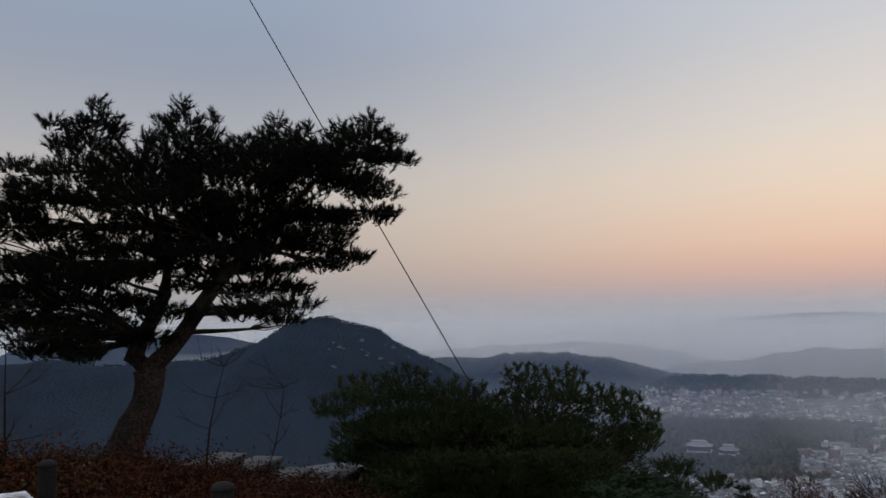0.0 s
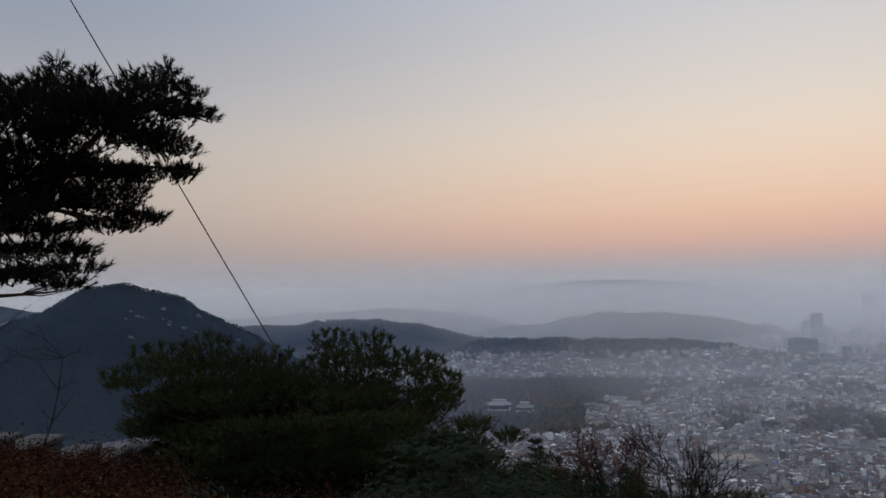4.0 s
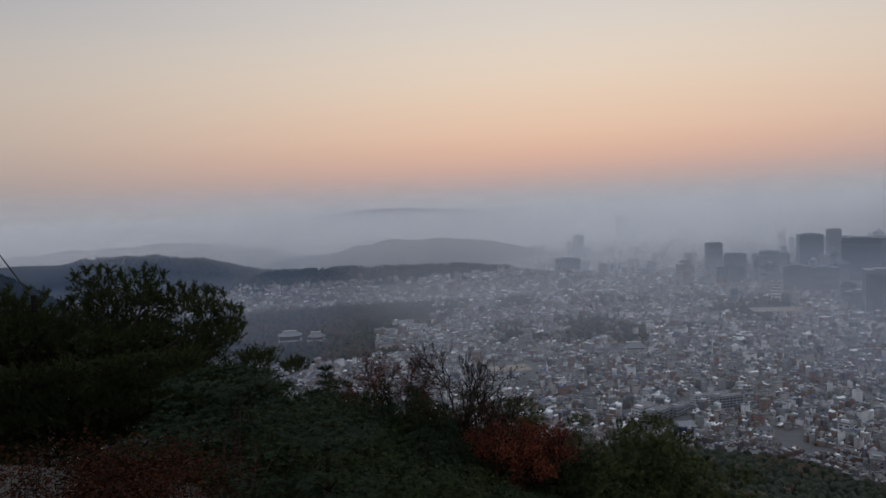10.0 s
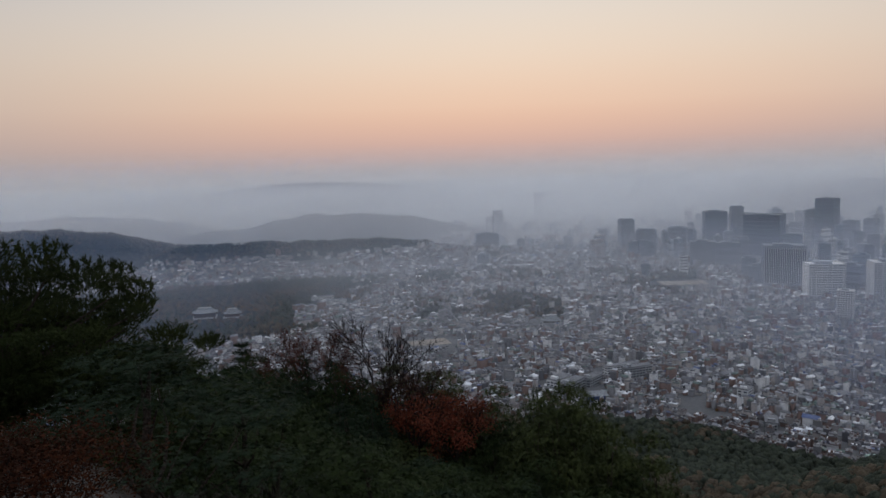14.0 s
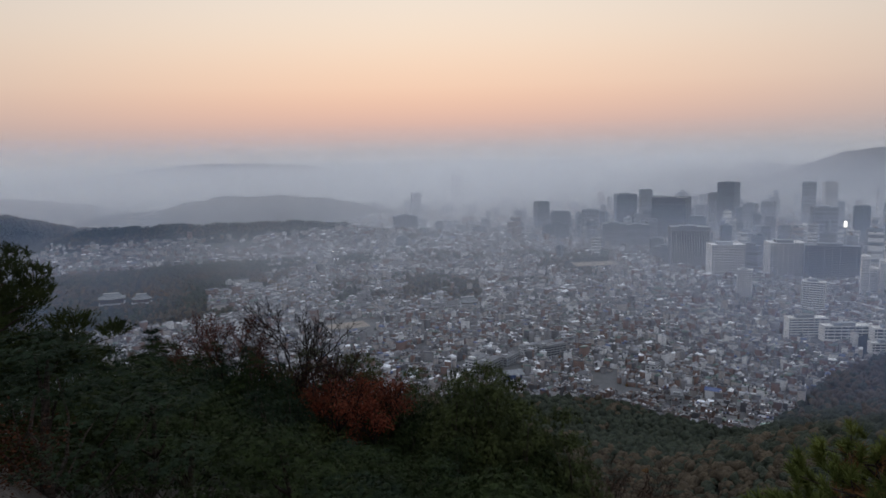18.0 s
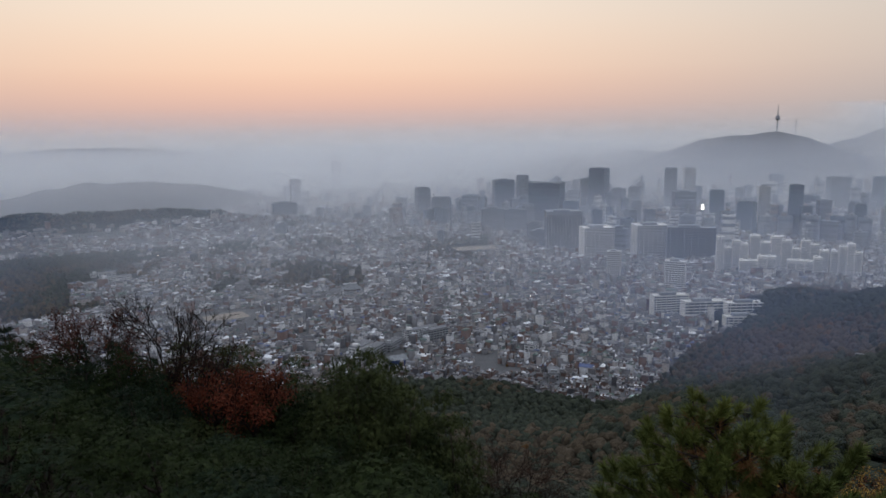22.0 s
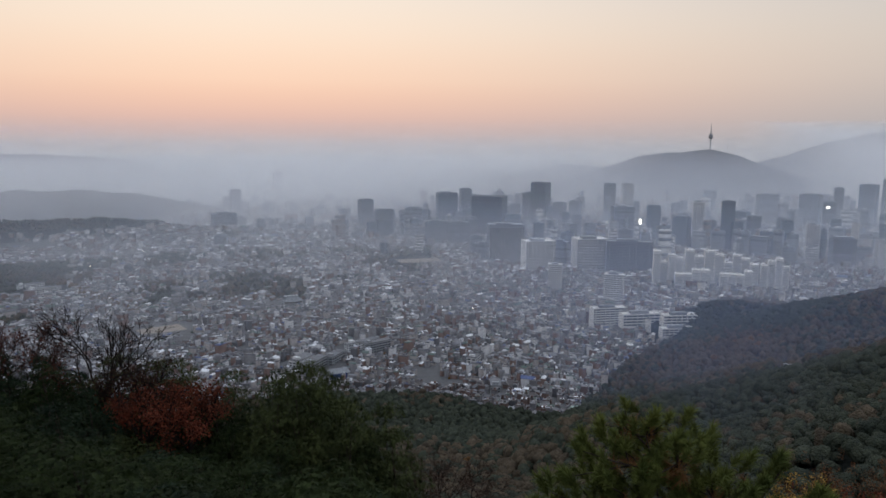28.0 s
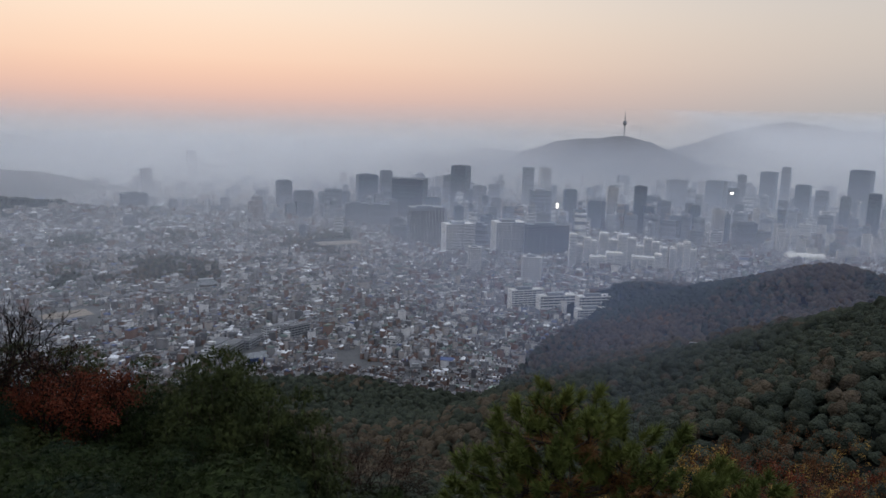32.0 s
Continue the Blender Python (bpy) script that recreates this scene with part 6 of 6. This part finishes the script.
def fence():
    for az, el, r, rad, label in ((-16.9, -11.6, 2.6, 0.037, "dark round fence post with a domed cap"), (-28.4, -9.0, 3.6, 0.036, "dark round fence post with a domed cap")):
        top = sight(az, el, r)
        p = spot(az, r)
        g = ground_at(p.x, p.y)
        thing = tagged(empty("fence_post", (p.x, p.y, g)), label, "post", "posts of the path's fence")
        h = top.z - g
        bm = bmesh.new()
        bmesh.ops.create_cone(bm, cap_ends=True, segments=20, radius1=rad, radius2=rad, depth=h + 0.2)
        bmesh.ops.translate(bm, verts=bm.verts, vec=(0, 0, h / 2 - 0.13))
        part("post", bm, M_STEEL, thing)
        bm = bmesh.new()
        bmesh.ops.create_uvsphere(bm, u_segments=20, v_segments=8, radius=rad * 1.08)
        bmesh.ops.scale(bm, verts=bm.verts, vec=(1, 1, 0.55))
        bmesh.ops.translate(bm, verts=bm.verts, vec=(0, 0, h - 0.035))
        part("cap", bm, M_STEEL, thing)
    # white hand rail that bends down past the post
    a = [sight(-34.5, -12.2, 3.0), sight(-31, -11.3, 3.2), sight(-29.8, -11.3, 3.3), sight(-28.9, -12.2, 3.3), sight(-25, -14.4, 3.0), sight(-19, -16.5, 2.6)]
    base = spot(-31, 3.2, ground_at(*spot(-31, 3.2).xy))
    thing = tagged(empty("hand_rail", base), "white-painted bent steel hand rail", "rail")
    bm = bmesh.new()
    tube(bm, [q - base for q in a], [0.017] * 6, 12)
    part("rail", bm, M_WHITE, thing)
    for q in (a[1], a[4]):
        bm = bmesh.new()
        tube(bm, [q - base, Vector((q.x, q.y, ground_at(q.x, q.y) - 0.1)) - base], [0.018, 0.018], 10)
        part("support", bm, M_STEEL, thing)


def rampart():
    """Stepped stone parapet of the old city wall, merlon by merlon."""
    rand = np.random.default_rng(61)
    a, b = spot(-19.2, 13.2), spot(1.5, 28.0)
    n = 13
    way = (b - a) / n
    turn = math.degrees(math.atan2(way.y, way.x))
    ln = way.length
    for i in range(n):
        c = a + way * (i + 0.5)
        az, r = math.degrees(math.atan2(c.x, c.y)), math.hypot(c.x, c.y)
        top = EYE + r * math.tan(radians(np.interp(az, (-20, -18, -16.8, -15.4, -14.2, -10.2, -9.3, -6.7, 4), (-9.9, -10.4, -9.9, -10.1, -11.2, -12.2, -11.5, -12.3, -13.6))))
        g = min(ground_at(c.x, c.y), top - 1.0)
        thing = tagged(empty("parapet", (c.x, c.y, g), turn), "grey granite rampart parapet with a flat capstone", "wall", "stepped merlons of the old city wall")
        h = top - g
        rows = max(3, int(h / 0.3))
        for k in range(rows):
            z0, z1 = -0.6 if k == 0 else h * 0.9 * k / rows, h * 0.9 * (k + 1) / rows
            m = 3
            for j in range(m):
                if k == rows - 2 and j == 1:
                    continue
                x0, x1 = -ln / 2 + 0.05 + (ln - 0.1) * j / m, -ln / 2 + 0.05 + (ln - 0.1) * (j + 1) / m
                bm = bmesh.new()
                box_bm(bm, x0 + 0.008, x1 - 0.008, -0.25 + rand.uniform(-0.015, 0.015), 0.25, z0 + 0.006, z1 - 0.006)
                bmesh.ops.bevel(bm, geom=bm.edges[:], offset=0.012, segments=1, affect="EDGES")
                part("stone", bm, M_STONE, thing)
        boxes_part("core", [(-ln / 2 + 0.06, ln / 2 - 0.06, -0.1, 0.22, -0.6, h * 0.9 - 0.01)], M_STONE, thing)
        for j in range(2):
            x0, x1 = -ln / 2 + ln * j / 2, -ln / 2 + ln * (j + 1) / 2
            bm = bmesh.new()
            v = box_bm(bm, x0 + 0.01, x1 - 0.01, -0.32, 0.32, h * 0.9, h)
            bmesh.ops.bevel(bm, geom=bm.edges[:], offset=0.02, segments=1, affect="EDGES")
            part("capstone", bm, M_STONE, thing)


def cable():
    a, b = sight(2.3, -6.2, 16.2), sight(-15.6, 25.2, 17.0)
    d = b - a
    thing = tagged(empty("overhead_cable", a), "thin black overhead cable slanting across the sky", "cable")
    bm = bmesh.new()
    pts = []
    for k in range(15):
        t = k / 7
        pts.append(d * t - Vector((0, 0, 0.12 * math.sin(math.pi * min(1, t / 2)))))
    tube(bm, pts, [0.013] * len(pts), 8)
    part("wire", bm, M_CABLE, thing)
    g = ground_at(a.x, a.y)
    bm = bmesh.new()
    tube(bm, [Vector((0, 0, g - a.z - 0.5)), Vector((0, 0, 0.1))], [0.06, 0.05], 10)
    part("anchor_post", bm, M_STEEL, thing)


def leafy_tree(az, r, top_el, wide, seed, material, per, name, label, depth=4, leaf=0.07, kids=(1, 3)):
    """A small broadleaf tree of the slope: forking limbs and its last leaves."""
    rand = np.random.default_rng(seed)
    p = spot(az, r)
    g = ground_at(p.x, p.y)
    h = EYE + r * math.tan(radians(top_el)) - g
    thing = tagged(empty(name, (p.x, p.y, g)), label, "tree")
    bm = bmesh.new()
    tube(bm, bend((0, 0, -0.6), (0.1, 0.1, h * 0.42), 4, 0, rand), [0.13, 0.11, 0.09, 0.08], 7)
    part("trunk", bm, M_TWIG, thing)
    tips = []
    for i in range(6):
        bm = bmesh.new()
        a = i * 1.05 + rand.uniform(-0.3, 0.3)
        d = Vector((math.cos(a) * wide, math.sin(a) * wide, 1)).normalized()
        branching(bm, (0.1, 0.1, h * rand.uniform(0.3, 0.42)), d, h * 0.29, 0.08, depth, rand, tips, 0.45, 5, kids)
        part("limb", bm, M_TWIG, thing)
    if per:
        pts = np.array([tuple(q) for q in tips if q.z > h * 0.35])
        v, f = leaf_cloud(pts, leaf, rand, per, 0.22)
        new("foliage", mesh_np("foliage", v, f, material)).parent = thing


def spire_fir():
    """A small pointed conifer that rises from the canopy."""
    rand = np.random.default_rng(71)
    top = sight(21.7, -12.6, 55)
    g = ground_at(top.x, top.y)
    thing = tagged(empty("fir_tree", (top.x, top.y, g)), "small pointed fir rising from the canopy", "tree")
    h = top.z - g
    bm = bmesh.new()
    tube(bm, [(0, 0, -0.5), (0, 0, h * 0.5), (0, 0, h)], [0.14, 0.08, 0.02], 7)
    part("trunk", bm, M_BARK, thing)
    C, A = [], []
    for k in range(16):
        z = h * (0.25 + 0.75 * k / 16)
        rr = (h - z) * 0.34 + 0.1
        for j in range(9):
            a = 6.28 * j / 9 + k
            for t in (0.35, 0.7, 1.0):
                C.append((rr * t * math.cos(a), rr * t * math.sin(a), z - 0.25 * rr * t + 0.1))
                A.append((math.cos(a), math.sin(a), 0.35))
    shapes = [tuft_shape(12, 0.3, 0.05, rand, 0.9) for _ in range(3)]
    v, f = tufts(np.array(C), np.array(A), shapes, rand.uniform(0.8, 1.2, len(C)), rand)
    new("crown", mesh_np("crown", v, f, M_NEEDLE_D)).parent = thing


M_SCRUB = leaf_mat("olive_scrub_leaves", (0.06, 0.05, 0.02), (0.035, 0.03, 0.015))
M_ORANGE = leaf_mat("orange_leaves", (0.16, 0.07, 0.03), (0.09, 0.045, 0.022))
M_GINKGO = leaf_mat("yellow_leaves", (0.32, 0.2, 0.05), (0.22, 0.12, 0.035))
shrubs()
sapling(-17.1, 8.6, -3.6, 62, 0.3)
sapling(-16.6, 8.8, -5.4, 63, 4.2)
sapling(-29.5, 7.5, -1.4, 64, -1.5)
sapling(-31.5, 7.3, -0.6, 65, -1.0)
fence()
rampart()
cable()
leafy_tree(32.3, 46, -12.4, 0.9, 81, M_RUSSET, 0, "bare_tree", "leafless grey-brown tree on the ridge", 5, 0.07, (2, 3))
leafy_tree(34.6, 45, -15.3, 0.9, 87, M_RUSSET, 5, "autumn_tree", "russet half-bare bush beside the leafless tree", 4)
leafy_tree(27.0, 46, -12.7, 0.6, 83, M_MAROON, 8, "autumn_tree", "small dark red-brown autumn tree on the ridge", 4)
leafy_tree(35.4, 42, -18.1, 0.75, 84, M_RED, 7, "autumn_tree", "vivid red autumn tree among the pines", 4, 0.075)
leafy_tree(38.3, 42, -18.7, 0.65, 85, M_RED, 7, "autumn_tree", "vivid red autumn tree among the pines", 4, 0.075)
leafy_tree(57.5, 83, -24.0, 1.2, 88, M_RUSSET, 4, "bare_tree", "almost leafless red-brown tree below the ridge", 5)
leafy_tree(54.5, 80, -24.3, 1.1, 89, M_RUSSET, 3, "bare_tree", "almost leafless red-brown tree below the ridge", 5)
leafy_tree(60.2, 85, -25.0, 1.1, 90, M_RUSSET, 3, "bare_tree", "almost leafless red-brown tree below the ridge", 5)
leafy_tree(93.9, 95, -20.4, 0.9, 305, M_ORANGE, 18, "autumn_tree", "orange-brown autumn tree on the wooded slope", 3, 0.13)
leafy_tree(94.6, 70, -22.4, 0.9, 319, M_RED, 16, "autumn_tree", "dull red autumn tree on the wooded slope", 3, 0.13)
leafy_tree(89.8, 105, -20.9, 0.9, 391, M_ORANGE, 18, "autumn_tree", "orange autumn tree on the wooded slope", 3, 0.13)
leafy_tree(84.5, 60, -23.5, 0.8, 351, M_GINKGO, 16, "autumn_tree", "yellow autumn tree on the wooded slope", 3, 0.13)
leafy_tree(97.0, 110, -18.6, 0.9, 304, M_ORANGE, 16, "autumn_tree", "orange-brown autumn tree on the wooded slope", 3, 0.13)
leafy_tree(91.9, 66, -22.9, 0.9, 342, M_RED, 16, "autumn_tree", "dull red autumn tree on the wooded slope", 3, 0.13)
leafy_tree(96.5, 80, -21.4, 0.9, 375, M_GINKGO, 14, "autumn_tree", "yellow-brown autumn tree on the wooded slope", 3, 0.13)
leafy_tree(80.5, 130, -21.5, 0.9, 363, M_SCRUB, 8, "autumn_tree", "olive-brown autumn tree on the wooded slope", 3, 0.13)
spire_fir()


def trail():
    """A fenced path that climbs the wooded hillside."""
    a, b = spot(84.4, 640), spot(84.1, 545)
    side = (b - a).normalized().cross(Vector((0, 0, 1))) * 2.2
    bm = bmesh.new()
    rows = []
    for k in range(21):
        p = a.lerp(b, k / 20) + side * 1.2 * math.sin(k * 0.5)
        q = []
        for s, dz in ((-1, 1.6), (1, 1.6), (1, -1.5), (-1, -1.5)):
            c = p + side * s
            q.append(bm.verts.new((c.x, c.y, ground_at(p.x, p.y) + dz)))
        rows.append(q)
    for u, v in zip(rows, rows[1:]):
        for k in range(4):
            bm.faces.new((u[k], u[(k + 1) % 4], v[(k + 1) % 4], v[k]))
    bm.faces.new(rows[0])
    bm.faces.new(rows[-1][::-1])
    ob = part("trail", bm, M_CONC, None, "narrow pale path climbing the wooded hillside")
    tagged(ob, category="path", kind="structure")


def rock_faces():
    """Bare pale granite on the mountain across the valley."""
    rand = np.random.default_rng(91)
    verts, faces = [], []
    bm = bmesh.new()
    bmesh.ops.create_icosphere(bm, subdivisions=2, radius=1)
    bm.verts.ensure_lookup_table()
    sv = np.array([tuple(v.co) for v in bm.verts])
    sf = np.array([[v.index for v in f.verts] for f in bm.faces])
    bm.free()
    for i in range(34):
        az, r = rand.uniform(-10, 2.5), rand.uniform(1380, 1660)
        p = spot(az, r)
        z = ground_at(p.x, p.y)
        if z < 95:
            continue
        s = rand.uniform(2, 6.5)
        v = sv * (1 + 0.35 * rand.normal(size=(len(sv), 1))) * np.array([s, s * 0.6, s * rand.uniform(0.5, 1.0)])
        faces.append(sf + len(sv) * len(verts))
        verts.append(v + np.array([p.x, p.y, z - s * 0.35]))
    tagged(new("rock_outcrops", mesh_np("rock_outcrops", np.concatenate(verts), np.concatenate(faces), M_ROCK)), "pale granite outcrops on the dark mountain", "rocks", kind="stuff")


M_ROCK = mat("pale_granite", (0.11, 0.105, 0.1), (0.06, 0.058, 0.056), scale=0.1, fine=6, bump=0.6)
trail()
rock_faces()
